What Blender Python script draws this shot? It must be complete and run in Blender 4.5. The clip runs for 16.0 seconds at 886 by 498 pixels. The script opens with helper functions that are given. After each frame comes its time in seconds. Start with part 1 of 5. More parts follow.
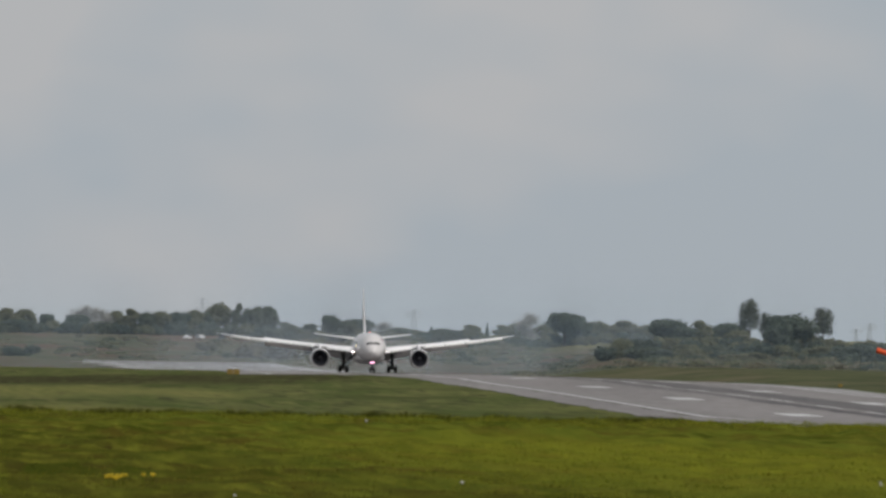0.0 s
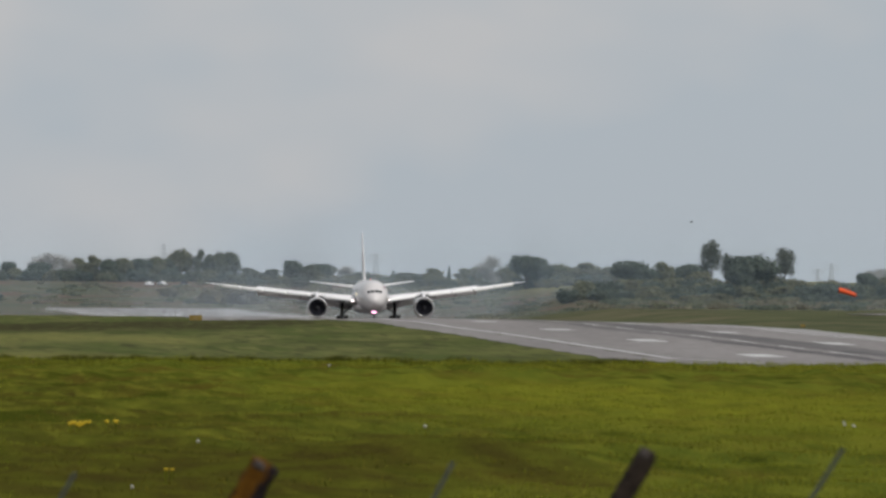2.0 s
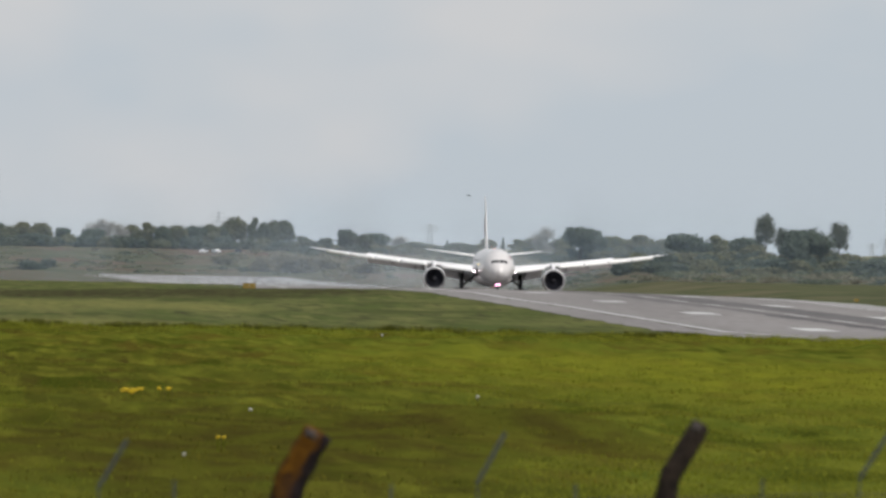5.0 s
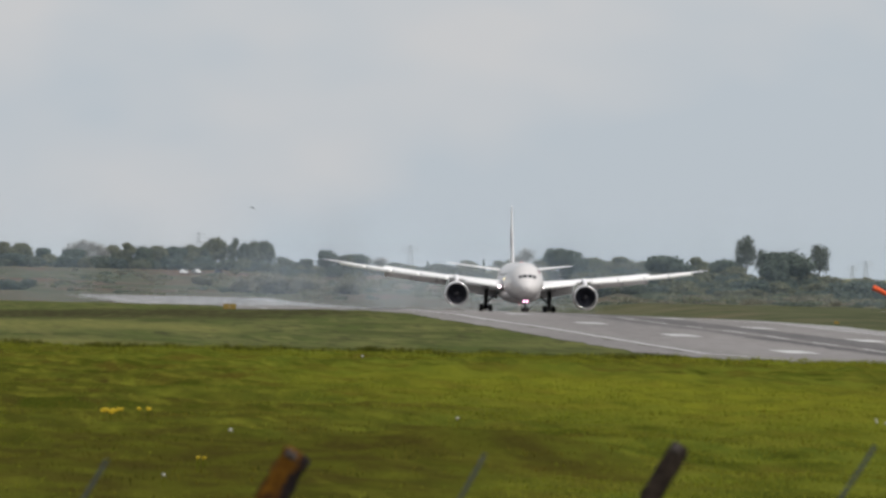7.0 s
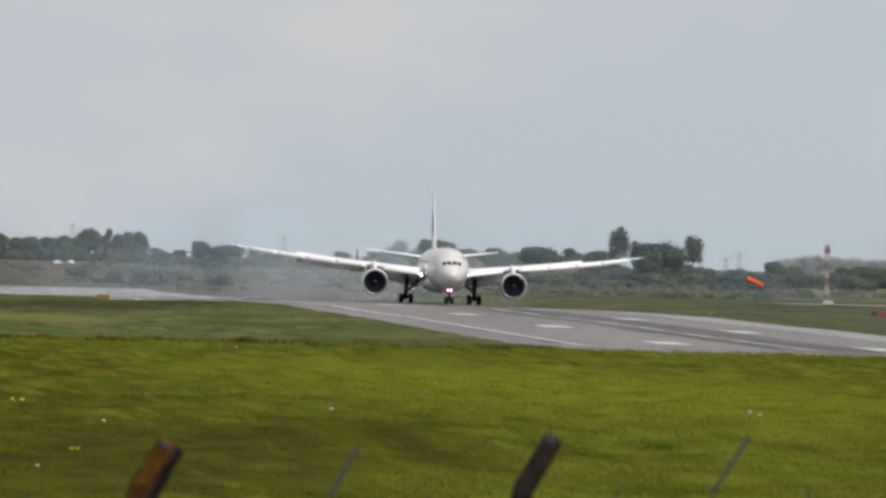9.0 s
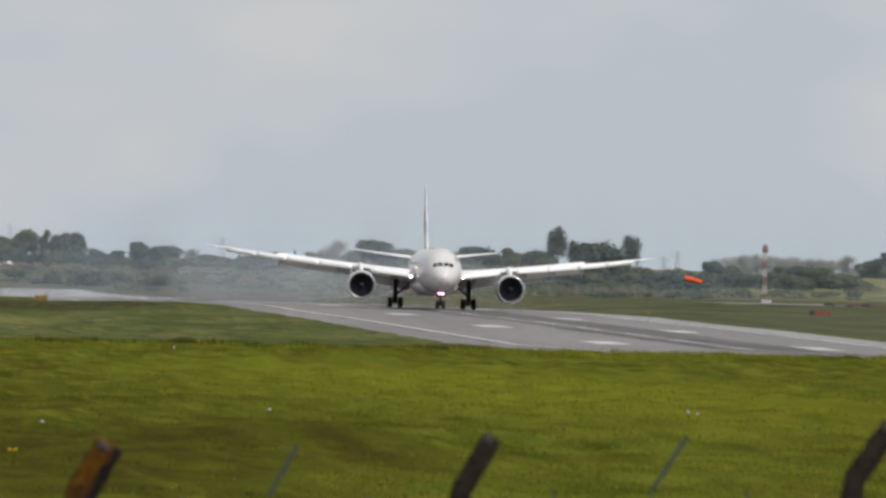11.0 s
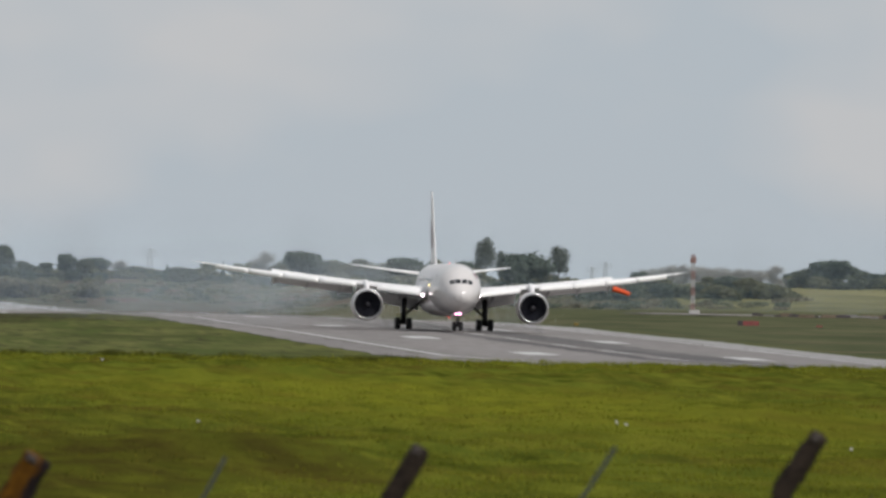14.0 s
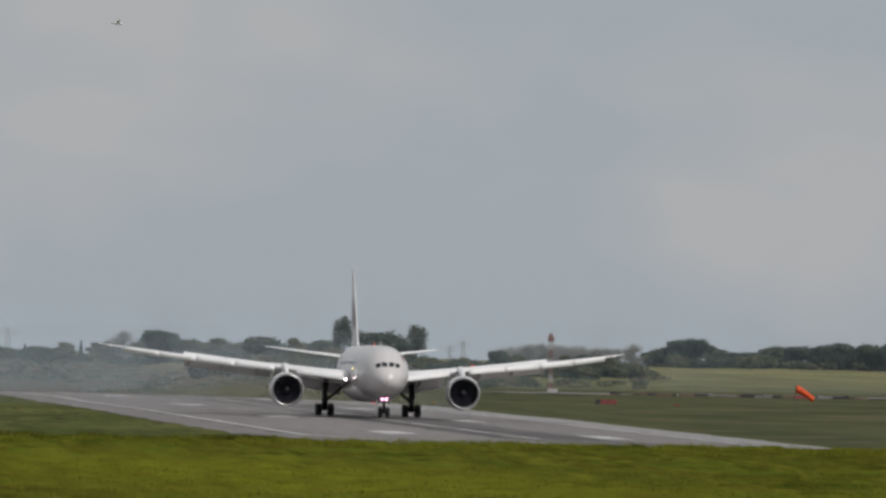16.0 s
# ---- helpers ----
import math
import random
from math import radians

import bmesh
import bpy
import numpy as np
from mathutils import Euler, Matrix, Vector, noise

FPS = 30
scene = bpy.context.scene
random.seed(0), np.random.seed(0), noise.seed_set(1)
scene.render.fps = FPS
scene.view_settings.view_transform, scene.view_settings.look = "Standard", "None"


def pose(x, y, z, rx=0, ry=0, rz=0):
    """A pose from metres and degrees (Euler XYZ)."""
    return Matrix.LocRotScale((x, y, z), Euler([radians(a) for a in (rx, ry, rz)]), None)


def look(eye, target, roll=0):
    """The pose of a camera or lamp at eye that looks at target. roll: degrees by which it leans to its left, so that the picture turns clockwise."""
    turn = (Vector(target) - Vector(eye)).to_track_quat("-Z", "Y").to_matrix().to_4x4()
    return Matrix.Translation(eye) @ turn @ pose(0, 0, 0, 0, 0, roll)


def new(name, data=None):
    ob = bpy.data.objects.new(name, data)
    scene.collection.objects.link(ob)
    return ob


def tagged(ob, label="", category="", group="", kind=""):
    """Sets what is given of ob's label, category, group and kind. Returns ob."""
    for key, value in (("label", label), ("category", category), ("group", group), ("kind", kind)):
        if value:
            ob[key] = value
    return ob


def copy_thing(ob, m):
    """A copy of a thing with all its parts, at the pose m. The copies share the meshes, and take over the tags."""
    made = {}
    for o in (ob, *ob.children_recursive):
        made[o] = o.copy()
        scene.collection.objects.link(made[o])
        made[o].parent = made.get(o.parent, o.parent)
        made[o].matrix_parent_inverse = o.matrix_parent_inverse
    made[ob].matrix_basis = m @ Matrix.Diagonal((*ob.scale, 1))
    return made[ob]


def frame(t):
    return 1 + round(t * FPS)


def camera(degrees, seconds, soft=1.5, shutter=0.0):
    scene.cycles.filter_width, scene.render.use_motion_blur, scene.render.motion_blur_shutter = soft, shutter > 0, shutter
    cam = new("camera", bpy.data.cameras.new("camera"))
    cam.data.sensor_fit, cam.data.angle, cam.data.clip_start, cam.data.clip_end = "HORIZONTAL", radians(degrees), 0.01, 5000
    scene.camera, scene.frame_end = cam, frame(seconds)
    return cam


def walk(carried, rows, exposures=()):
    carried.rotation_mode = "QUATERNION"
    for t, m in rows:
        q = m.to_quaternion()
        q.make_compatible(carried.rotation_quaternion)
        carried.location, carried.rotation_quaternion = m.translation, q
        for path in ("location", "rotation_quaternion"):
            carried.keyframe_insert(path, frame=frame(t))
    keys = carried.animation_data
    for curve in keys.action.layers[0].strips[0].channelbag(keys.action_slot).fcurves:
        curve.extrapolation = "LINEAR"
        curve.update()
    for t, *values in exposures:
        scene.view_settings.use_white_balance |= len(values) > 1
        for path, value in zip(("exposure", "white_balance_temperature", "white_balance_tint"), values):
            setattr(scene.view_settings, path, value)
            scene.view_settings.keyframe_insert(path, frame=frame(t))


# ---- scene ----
# ---- camera: one stand beside the runway, a long lens that follows the landing ----
# x: across the runway (0 = centreline), y: along it, away from the camera; z up.
EYE = (-106.3, 0.0, 5.5)
LENS_DEGREES = 4.489
cam = camera(LENS_DEGREES, 16.0, soft=2.9)
cam.data.dof.use_dof = True            # the long lens is focused on the aircraft
cam.data.dof.focus_distance = 1700.0
cam.data.dof.aperture_fstop = 9.0


def aim(bearing, rise, roll):
    """Camera pose from a bearing (degrees right of the runway axis), a rise (degrees over level) and a roll."""
    b, r = radians(bearing), radians(rise)
    d = Vector((math.sin(b) * math.cos(r), math.cos(b) * math.cos(r), math.sin(r)))
    return look(EYE, Vector(EYE) + d * 1000.0, roll)


# seconds, bearing, rise, roll
VIEW = [
    (0.0, 3.1139, 0.5137, 1.02),
    (0.5, 2.9505, 0.6515, 0.82),
    (1.0, 2.991, 0.6534, 0.72),
    (1.2, 3.2168, 0.6182, 0.6),
    (1.3, 3.3274, 0.4776, 0.54),
    (1.5, 3.297, 0.279, 0.43),
    (1.7, 3.2151, 0.2356, 0.44),
    (2.0, 3.3131, 0.2313, 0.47),
    (2.2, 3.1563, 0.1052, 0.59),
    (2.3, 3.1183, 0.1834, 0.65),
    (2.5, 2.9167, 0.2983, 0.77),
    (3.0, 2.841, 0.1286, 0.65),
    (3.2, 2.9021, 0.0643, 0.72),
    (3.3, 2.9775, 0.0012, 0.75),
    (3.5, 3.0533, -0.07, 0.82),
    (4.0, 2.9485, 0.0651, 1.18),
    (4.5, 2.8675, 0.1291, 1.0),
    (4.7, 2.9778, 0.0764, 1.07),
    (6.8, 3.164, 0.1143, 1.15),
    (7.0, 3.1378, 0.187, 1.25),
    (7.5, 3.5578, 0.0947, 1.01),
    (8.0, 3.6768, -0.0468, 0.97),
    (8.5, 3.712, 0.1853, 1.27),
    (8.7, 3.7479, 0.1515, 1.29),
    (10.8, 3.989, 0.2184, 1.19),
    (11.0, 4.0936, 0.1627, 1.17),
    (11.5, 4.1994, 0.2612, 1.4),
    (12.0, 4.3574, 0.5457, 1.36),
    (12.5, 4.4231, 0.3011, 1.2),
    (13.0, 4.4957, 0.2676, 1.1),
    (13.5, 4.4768, 0.1472, 1.07),
    (14.0, 4.457, 0.2262, 1.01),
    (14.5, 4.5435, 0.3087, 1.06),
    (15.0, 4.9201, 0.4484, 0.87),
    (15.5, 5.0232, 0.4133, 1.03),
    (16.0, 5.1708, 0.638, 0.98)
]
EXPOSURES = [(0.0, -0.33), (0.5, -0.24), (1.0, -0.30), (1.5, -0.33), (2.0, -0.18), (2.5, -0.06), (3.5, 0.12), (4.7, 0.10), (6.8, 0.02), (7.5, 0.13), (8.0, 0.16), (8.7, 0.08),
             (11.0, 0.02), (12.0, -0.05), (12.5, -0.11), (13.5, -0.06), (14.0, -0.09), (14.5, -0.15), (15.0, -0.26), (15.5, -0.44), (16.0, -0.44)]
walk(cam, [(t, aim(b, r, roll)) for t, b, r, roll in VIEW], EXPOSURES)

# ---- sky and sun: bright overcast with thin, soft cloud ----
world = bpy.data.worlds.new("world")
scene.world = world
world.use_nodes = True
wn, wl = world.node_tree.nodes, world.node_tree.links
wn.clear()
SUN_TO = Vector((0.42, -0.56, 0.72)).normalized()      # the way to the sun
sky = wn.new("ShaderNodeTexSky")
sky.sky_type = "NISHITA"
sky.sun_disc = False
sky.sun_elevation = math.asin(SUN_TO.z)
sky.sun_rotation = math.atan2(SUN_TO.x, SUN_TO.y)
sky.air_density, sky.dust_density = 1.0, 2.5
geo_co = wn.new("ShaderNodeTexCoord")
stretch = wn.new("ShaderNodeMapping")
stretch.inputs["Scale"].default_value = (26.0, 26.0, 48.0)
veil = wn.new("ShaderNodeTexNoise")
veil.inputs["Scale"].default_value = 1.0
veil.inputs["Detail"].default_value = 3.0
veil.inputs["Roughness"].default_value = 0.45
ramp = wn.new("ShaderNodeValToRGB")
ramp.color_ramp.elements[0].position, ramp.color_ramp.elements[1].position = 0.42, 0.59
ramp.color_ramp.elements[0].color = (0.512, 0.568, 0.620, 1)
ramp.color_ramp.elements[1].color = (0.608, 0.618, 0.634, 1)
sky_part = wn.new("ShaderNodeBackground")
sky_part.inputs["Strength"].default_value = 0.05
cloud_part = wn.new("ShaderNodeBackground")
cloud_part.inputs["Strength"].default_value = 1.0
mix = wn.new("ShaderNodeMixShader")
mix.inputs["Fac"].default_value = 0.9
world_out = wn.new("ShaderNodeOutputWorld")
wl.new(geo_co.outputs["Generated"], stretch.inputs["Vector"])
wl.new(stretch.outputs["Vector"], veil.inputs["Vector"])
rising, lift, heap = wn.new("ShaderNodeSeparateXYZ"), wn.new("ShaderNodeMapRange"), wn.new("ShaderNodeMath")
lift.interpolation_type = "SMOOTHSTEP"
lift.inputs["From Min"].default_value, lift.inputs["From Max"].default_value = 0.002, 0.026
lift.inputs["To Min"].default_value, lift.inputs["To Max"].default_value = -0.06, 0.035
wl.new(geo_co.outputs["Generated"], rising.inputs[0])
wl.new(rising.outputs["Z"], lift.inputs["Value"])
wl.new(veil.outputs["Fac"], heap.inputs[0])
wl.new(lift.outputs["Result"], heap.inputs[1])
wl.new(heap.outputs["Value"], ramp.inputs["Fac"])
wl.new(sky.outputs["Color"], sky_part.inputs["Color"])
wl.new(ramp.outputs["Color"], cloud_part.inputs["Color"])
wl.new(sky_part.outputs["Background"], mix.inputs[1])
wl.new(cloud_part.outputs["Background"], mix.inputs[2])
wl.new(mix.outputs["Shader"], world_out.inputs["Surface"])

sun_data = bpy.data.lights.new("sun", "SUN")
sun_data.energy, sun_data.angle, sun_data.color = 2.8, radians(9), (1.0, 0.96, 0.90)
sun = new("sun", sun_data)
sun.matrix_world = look((0, 0, 300), Vector((0, 0, 300)) - SUN_TO)


# ---- materials ----
def material(name, base, rough=0.7, metal=0.0, vary=0.15, scale=4.0, fine=60.0, bump=0.0, tint=None, coords="Object", spec=0.5, stretch_by=(1, 1, 1)):
    """A surface with variation at two scales and a fine relief."""
    m = bpy.data.materials.new(name)
    m.use_nodes = True
    n, l = m.node_tree.nodes, m.node_tree.links
    b = n["Principled BSDF"]
    b.inputs["Roughness"].default_value, b.inputs["Metallic"].default_value = rough, metal
    b.inputs["Specular IOR Level"].default_value = spec
    co = n.new("ShaderNodeTexCoord")
    mp = n.new("ShaderNodeMapping")
    mp.inputs["Scale"].default_value = stretch_by
    l.new(co.outputs[coords], mp.inputs["Vector"])
    big, small = n.new("ShaderNodeTexNoise"), n.new("ShaderNodeTexNoise")
    big.inputs["Scale"].default_value, big.inputs["Detail"].default_value = scale, 4.0
    small.inputs["Scale"].default_value, small.inputs["Detail"].default_value = fine, 3.0
    for t in (big, small):
        l.new(mp.outputs["Vector"], t.inputs["Vector"])
    tint = tint or tuple(c * (1 - vary) for c in base)
    r1 = n.new("ShaderNodeMix")
    r1.data_type = "RGBA"
    rmp = n.new("ShaderNodeMapRange")
    rmp.inputs["From Min"].default_value, rmp.inputs["From Max"].default_value = 0.35, 0.65
    l.new(big.outputs["Fac"], rmp.inputs["Value"])
    l.new(rmp.outputs["Result"], r1.inputs["Factor"])
    r1.inputs["A"].default_value, r1.inputs["B"].default_value = (*base, 1), (*tint, 1)
    hsv = n.new("ShaderNodeHueSaturation")
    mr = n.new("ShaderNodeMapRange")
    mr.inputs["From Min"].default_value, mr.inputs["From Max"].default_value = 0.3, 0.7
    mr.inputs["To Min"].default_value, mr.inputs["To Max"].default_value = 1 - vary, 1 + vary
    l.new(small.outputs["Fac"], mr.inputs["Value"])
    l.new(mr.outputs["Result"], hsv.inputs["Value"])
    l.new(r1.outputs["Result"], hsv.inputs["Color"])
    l.new(hsv.outputs["Color"], b.inputs["Base Color"])
    if bump:
        bp = n.new("ShaderNodeBump")
        bp.inputs["Strength"].default_value, bp.inputs["Distance"].default_value = bump, 0.05
        l.new(small.outputs["Fac"], bp.inputs["Height"])
        l.new(bp.outputs["Normal"], b.inputs["Normal"])
    return m


def glowing(name, colour, power):
    m = bpy.data.materials.new(name)
    m.use_nodes = True
    b = m.node_tree.nodes["Principled BSDF"]
    b.inputs["Base Color"].default_value = (*colour, 1)
    b.inputs["Emission Color"].default_value = (*colour, 1)
    b.inputs["Emission Strength"].default_value = power
    return m


def foliage(name, dark, light, scale=0.35):
    """Leaves: a darker and a lighter green, leaf by leaf and tree by tree."""
    m = material(name, dark, 0.75, vary=0.25, scale=scale, fine=3.0, tint=light, coords="Object", spec=0.04)
    n, l = m.node_tree.nodes, m.node_tree.links
    hsv = [x for x in n if x.bl_idname == "ShaderNodeHueSaturation"][0]
    info = n.new("ShaderNodeObjectInfo")
    mr = n.new("ShaderNodeMapRange")
    mr.inputs["To Min"].default_value, mr.inputs["To Max"].default_value = 0.485, 0.515
    l.new(info.outputs["Random"], mr.inputs["Value"])
    l.new(mr.outputs["Result"], hsv.inputs["Hue"])
    geo = n.new("ShaderNodeNewGeometry")
    isl = n.new("ShaderNodeMapRange")
    isl.inputs["To Min"].default_value, isl.inputs["To Max"].default_value = 0.7, 1.3
    l.new(geo.outputs["Random Per Island"], isl.inputs["Value"])
    mul = n.new("ShaderNodeHueSaturation")
    l.new(hsv.outputs["Color"], mul.inputs["Color"])
    l.new(isl.outputs["Result"], mul.inputs["Value"])
    l.new(mul.outputs["Color"], n["Principled BSDF"].inputs["Base Color"])
    thin, both, out = n.new("ShaderNodeBsdfTranslucent"), n.new("ShaderNodeMixShader"), n["Material Output"]
    both.inputs["Fac"].default_value = 0.5                 # leaves let light through
    l.new(mul.outputs["Color"], thin.inputs["Color"])
    l.new(n["Principled BSDF"].outputs["BSDF"], both.inputs[1])
    l.new(thin.outputs["BSDF"], both.inputs[2])
    l.new(both.outputs["Shader"], out.inputs["Surface"])
    return m


MAT = {
    "paint": material("pale_grey_aircraft_paint", (0.64, 0.61, 0.61), 0.20, vary=0.05, scale=0.3, fine=2.0, spec=0.5),
    "wing_paint": material("light_grey_wing_paint", (0.84, 0.825, 0.835), 0.35, vary=0.07, scale=0.4, fine=3.0),
    "wing_under": material("mid_grey_underwing_paint", (0.60, 0.585, 0.60), 0.45, vary=0.10, scale=0.4, fine=3.0),
    "slat": material("bright_slat_paint", (0.88, 0.87, 0.87), 0.35, 0.0, vary=0.06, scale=0.5, fine=4.0),
    "lip": material("polished_inlet_lip", (0.60, 0.59, 0.60), 0.25, 0.9, vary=0.04, scale=1.0, fine=5.0),
    "duct": material("dark_inlet_duct", (0.014, 0.014, 0.022), 0.6, vary=0.1, scale=1.0, fine=5.0),
    "fan": material("dark_titanium_fan", (0.014, 0.015, 0.026), 0.5, 0.1, vary=0.2, scale=1.0, fine=6.0),
    "spinner": material("grey_spinner", (0.028, 0.028, 0.034), 0.4, vary=0.1),
    "gear": material("grey_gear_steel", (0.07, 0.07, 0.075), 0.5, 0.3, vary=0.2, scale=2.0, fine=10.0),
    "tyre": material("black_tyre_rubber", (0.018, 0.018, 0.020), 0.8, vary=0.2, scale=3.0, fine=20.0),
    "hub": material("worn_wheel_hub", (0.10, 0.10, 0.105), 0.5, 0.5, vary=0.15),
    "glass": material("dark_cockpit_glass", (0.012, 0.014, 0.018), 0.06, vary=0.1, spec=0.9),
    "tip_lamp": glowing("wingtip_lamp_glow", (1.0, 0.93, 0.90), 0.8),
    "maroon": material("burgundy_tail_paint", (0.13, 0.02, 0.05), 0.35, vary=0.08, scale=0.4, fine=3.0),
    "seam": material("dark_panel_gap", (0.07, 0.07, 0.07), 0.7, vary=0.1),
    "lamp_white": glowing("landing_lamp_glow", (1.0, 0.84, 0.87), 12.0),
    "lamp_pink": glowing("taxi_lamp_glow", (1.0, 0.46, 0.72), 6.0),
    "lamp_red": glowing("red_beacon_glow", (1.0, 0.10, 0.08), 1.5),
    "lamp_yellow": glowing("small_warm_lamp_glow", (1.0, 0.80, 0.35), 2.0),
    "spray": material("white_water_spray", (0.74, 0.76, 0.78), 0.9, vary=0.08, scale=0.2, fine=1.0, spec=0.2),
    "tarmac": material("worn_wet_runway_asphalt", (0.182, 0.167, 0.163), 0.75, vary=0.15, scale=0.05, fine=0.8, tint=(0.222, 0.205, 0.200), stretch_by=(1, 0.12, 1), spec=0.16),
    "rubber": material("rubber_streaked_asphalt", (0.070, 0.065, 0.066), 0.70, vary=0.25, scale=0.12, fine=1.2, tint=(0.120, 0.112, 0.110), stretch_by=(1, 0.04, 1), spec=0.16),
    "shoulder": material("pale_runway_shoulder", (0.26, 0.248, 0.245), 0.66, vary=0.14, scale=0.1, fine=0.9, tint=(0.28, 0.275, 0.27), stretch_by=(1, 0.15, 1), spec=0.2),
    "marking": material("white_runway_paint", (0.62, 0.615, 0.61), 0.55, vary=0.22, scale=0.5, fine=3.0, tint=(0.36, 0.355, 0.35)),
    "post_dark": material("weathered_dark_post", (0.010, 0.0085, 0.008), 0.9, vary=0.4, scale=6.0, fine=40.0, bump=0.5, tint=(0.032, 0.026, 0.025), spec=0.08),
    "post_wood": material("weathered_post_wood", (0.007, 0.006, 0.006), 0.9, vary=0.4, scale=7.0, fine=40.0, bump=0.5, tint=(0.034, 0.025, 0.020), spec=0.08),
    "post_cap": material("pale_post_top", (0.070, 0.056, 0.054), 0.9, vary=0.25, scale=6.0, fine=30.0, bump=0.5),
    "wire": material("dark_fence_wire", (0.045, 0.040, 0.034), 0.8, 0.0, vary=0.2),
    "zinc": material("dull_zinc_rod", (0.052, 0.060, 0.055), 0.8, 0.0, vary=0.2, scale=4.0, fine=20.0),
    "bark": material("grey_brown_bark", (0.09, 0.075, 0.06), 0.9, vary=0.25, scale=1.0, fine=8.0, bump=0.3),
    # leaf_a to c, e and t: lightened and greyed in place of distance haze
    "leaf_a": foliage("hazed_mid_green_leaves", (0.120, 0.140, 0.100), (0.155, 0.170, 0.120)),
    "leaf_b": foliage("hazed_olive_green_leaves", (0.165, 0.172, 0.105), (0.210, 0.208, 0.130)),
    "leaf_c": foliage("hazed_dark_green_leaves", (0.108, 0.136, 0.108), (0.142, 0.166, 0.132)),
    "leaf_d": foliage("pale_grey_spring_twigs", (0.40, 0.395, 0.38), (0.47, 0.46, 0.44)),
    "leaf_e": foliage("hazed_tawny_scrub", (0.190, 0.180, 0.120), (0.235, 0.215, 0.150)),
    "leaf_t": foliage("hazed_grey_green_leaves", (0.140, 0.162, 0.140), (0.175, 0.192, 0.165)),
    "sign_yellow": material("ochre_yellow_panel", (0.21, 0.14, 0.022), 0.6, vary=0.15, scale=2.0, fine=10.0),
    "sign_red": material("red_panel", (0.24, 0.055, 0.055), 0.6, vary=0.2, scale=1.0, fine=6.0),
    "sign_dark": material("dark_panel", (0.05, 0.04, 0.045), 0.6, vary=0.2),
    "mast_red": material("faded_red_mast_paint", (0.30, 0.185, 0.17), 0.6, vary=0.15),
    "mast_white": material("white_mast_paint", (0.44, 0.43, 0.43), 0.6, vary=0.1),
    "sock": material("orange_windsock_cloth", (0.72, 0.09, 0.02), 0.8, vary=0.12, scale=2.0, fine=8.0),
    "pylon": material("grey_pylon_steel", (0.42, 0.45, 0.48), 0.6, 0.2, vary=0.1),
    "car_white": material("white_car_paint", (0.62, 0.62, 0.62), 0.3, vary=0.05),
    "car_dark": material("dark_blue_car_paint", (0.03, 0.035, 0.05), 0.3, vary=0.1),
    "bird": material("dark_bird_feathers", (0.03, 0.03, 0.03), 0.8, vary=0.2),
    "gull": material("white_gull_feathers", (0.75, 0.75, 0.75), 0.8, vary=0.1),
    "clock": material("pale_seed_head", (0.44, 0.43, 0.39), 0.9, vary=0.1),
    "gorse": material("yellow_flower_petals", (0.56, 0.40, 0.01), 0.8, vary=0.2),
    "rubble": material("pale_rubble", (0.22, 0.215, 0.21), 0.9, vary=0.3, scale=0.5, fine=4.0),
    "soil": material("bare_brown_earth", (0.15, 0.115, 0.085), 0.95, vary=0.2, scale=0.2, fine=2.0),
}


# ---- the lie of the land: heights by distance from the camera ----
# distance, depth under the eye in thousandths of that distance
LAND_LEFT = [(0, 0), (30, 100.0), (50, 66.0), (65, 55.0), (80, 45.0), (110, 31.8), (150, 23.4), (200, 17.5), (300, 11.8), (450, 8.4), (600, 6.75), (700, 6.05),
             (760, 6.45), (830, 6.6), (900, 6.35), (960, 6.05), (1080, 5.55), (1110, 5.25), (1262, 3.95), (1300, 3.66), (1350, 3.34), (1419, 3.0),
             (1471, 2.7), (1508, 2.5), (1642, 2.17), (1705, 2.27), (1750, 2.45), (1800, 2.68), (1900, 2.88), (1981, 2.9), (2056, 2.75), (2133, 2.5), (2173, 2.3),
             (2250, 2.13), (2400, 2.2), (2700, 2.2), (2950, 2.04), (3200, 1.80), (3400, 1.55), (3550, 0.7), (3900, -0.9), (4300, -1.2), (4900, -1.2)]
LAND_RIGHT = LAND_LEFT[:25] + [(1750, 2.10), (1900, 1.78), (2100, 1.38), (2400, 1.12), (2600, 0.42), (2900, -0.7), (3100, -1.1), (3600, -1.1), (4900, -1.1)]


def along(table, d):
    ds = [a for a, _ in table]
    zs = [EYE[2] - v * a / 1000.0 for a, v in table]
    zs[0] = 3.95
    return np.interp(d, ds, zs)


def smooth(a, b, v):
    t = np.clip((v - a) / (b - a), 0, 1)
    return t * t * (3 - 2 * t)


def land(x, y):
    """Height of the smooth ground at a place."""
    x, y = np.asarray(x, float), np.asarray(y, float)
    d = np.hypot(x - EYE[0], y - EYE[1])
    bearing = np.arctan2(x - EYE[0], y - EYE[1]) * 1000
    right = smooth(60, 74, bearing) * smooth(30, 60, x)
    z = along(LAND_LEFT, d) * (1 - right) + along(LAND_RIGHT, d) * right
    # the runway falls off to its far side, and a low bank of grass lines its near side
    fall = 0.018 * np.clip(x, 0, 36) * smooth(850, 950, d) * (1 - smooth(1700, 2100, d))
    bank = 0.20 * smooth(31, 40, -x) * smooth(1500, 1620, d) * (1 - smooth(1750, 2100, d))
    # the land on the near side sinks away from the runway
    sink = 1.55 * np.clip((52 - bearing) / 38, 0, 1) * (bearing > -100) * smooth(1250, 1550, d) * (1 - smooth(1800, 2150, d))
    return z - fall + bank - sink


def at_bearing(mrad, d):
    """The place d metres from the camera, at a bearing in thousandths right of the runway axis."""
    return EYE[0] + d * math.sin(mrad / 1000), EYE[1] + d * math.cos(mrad / 1000)


def height(x, y):
    return float(land(x, y))


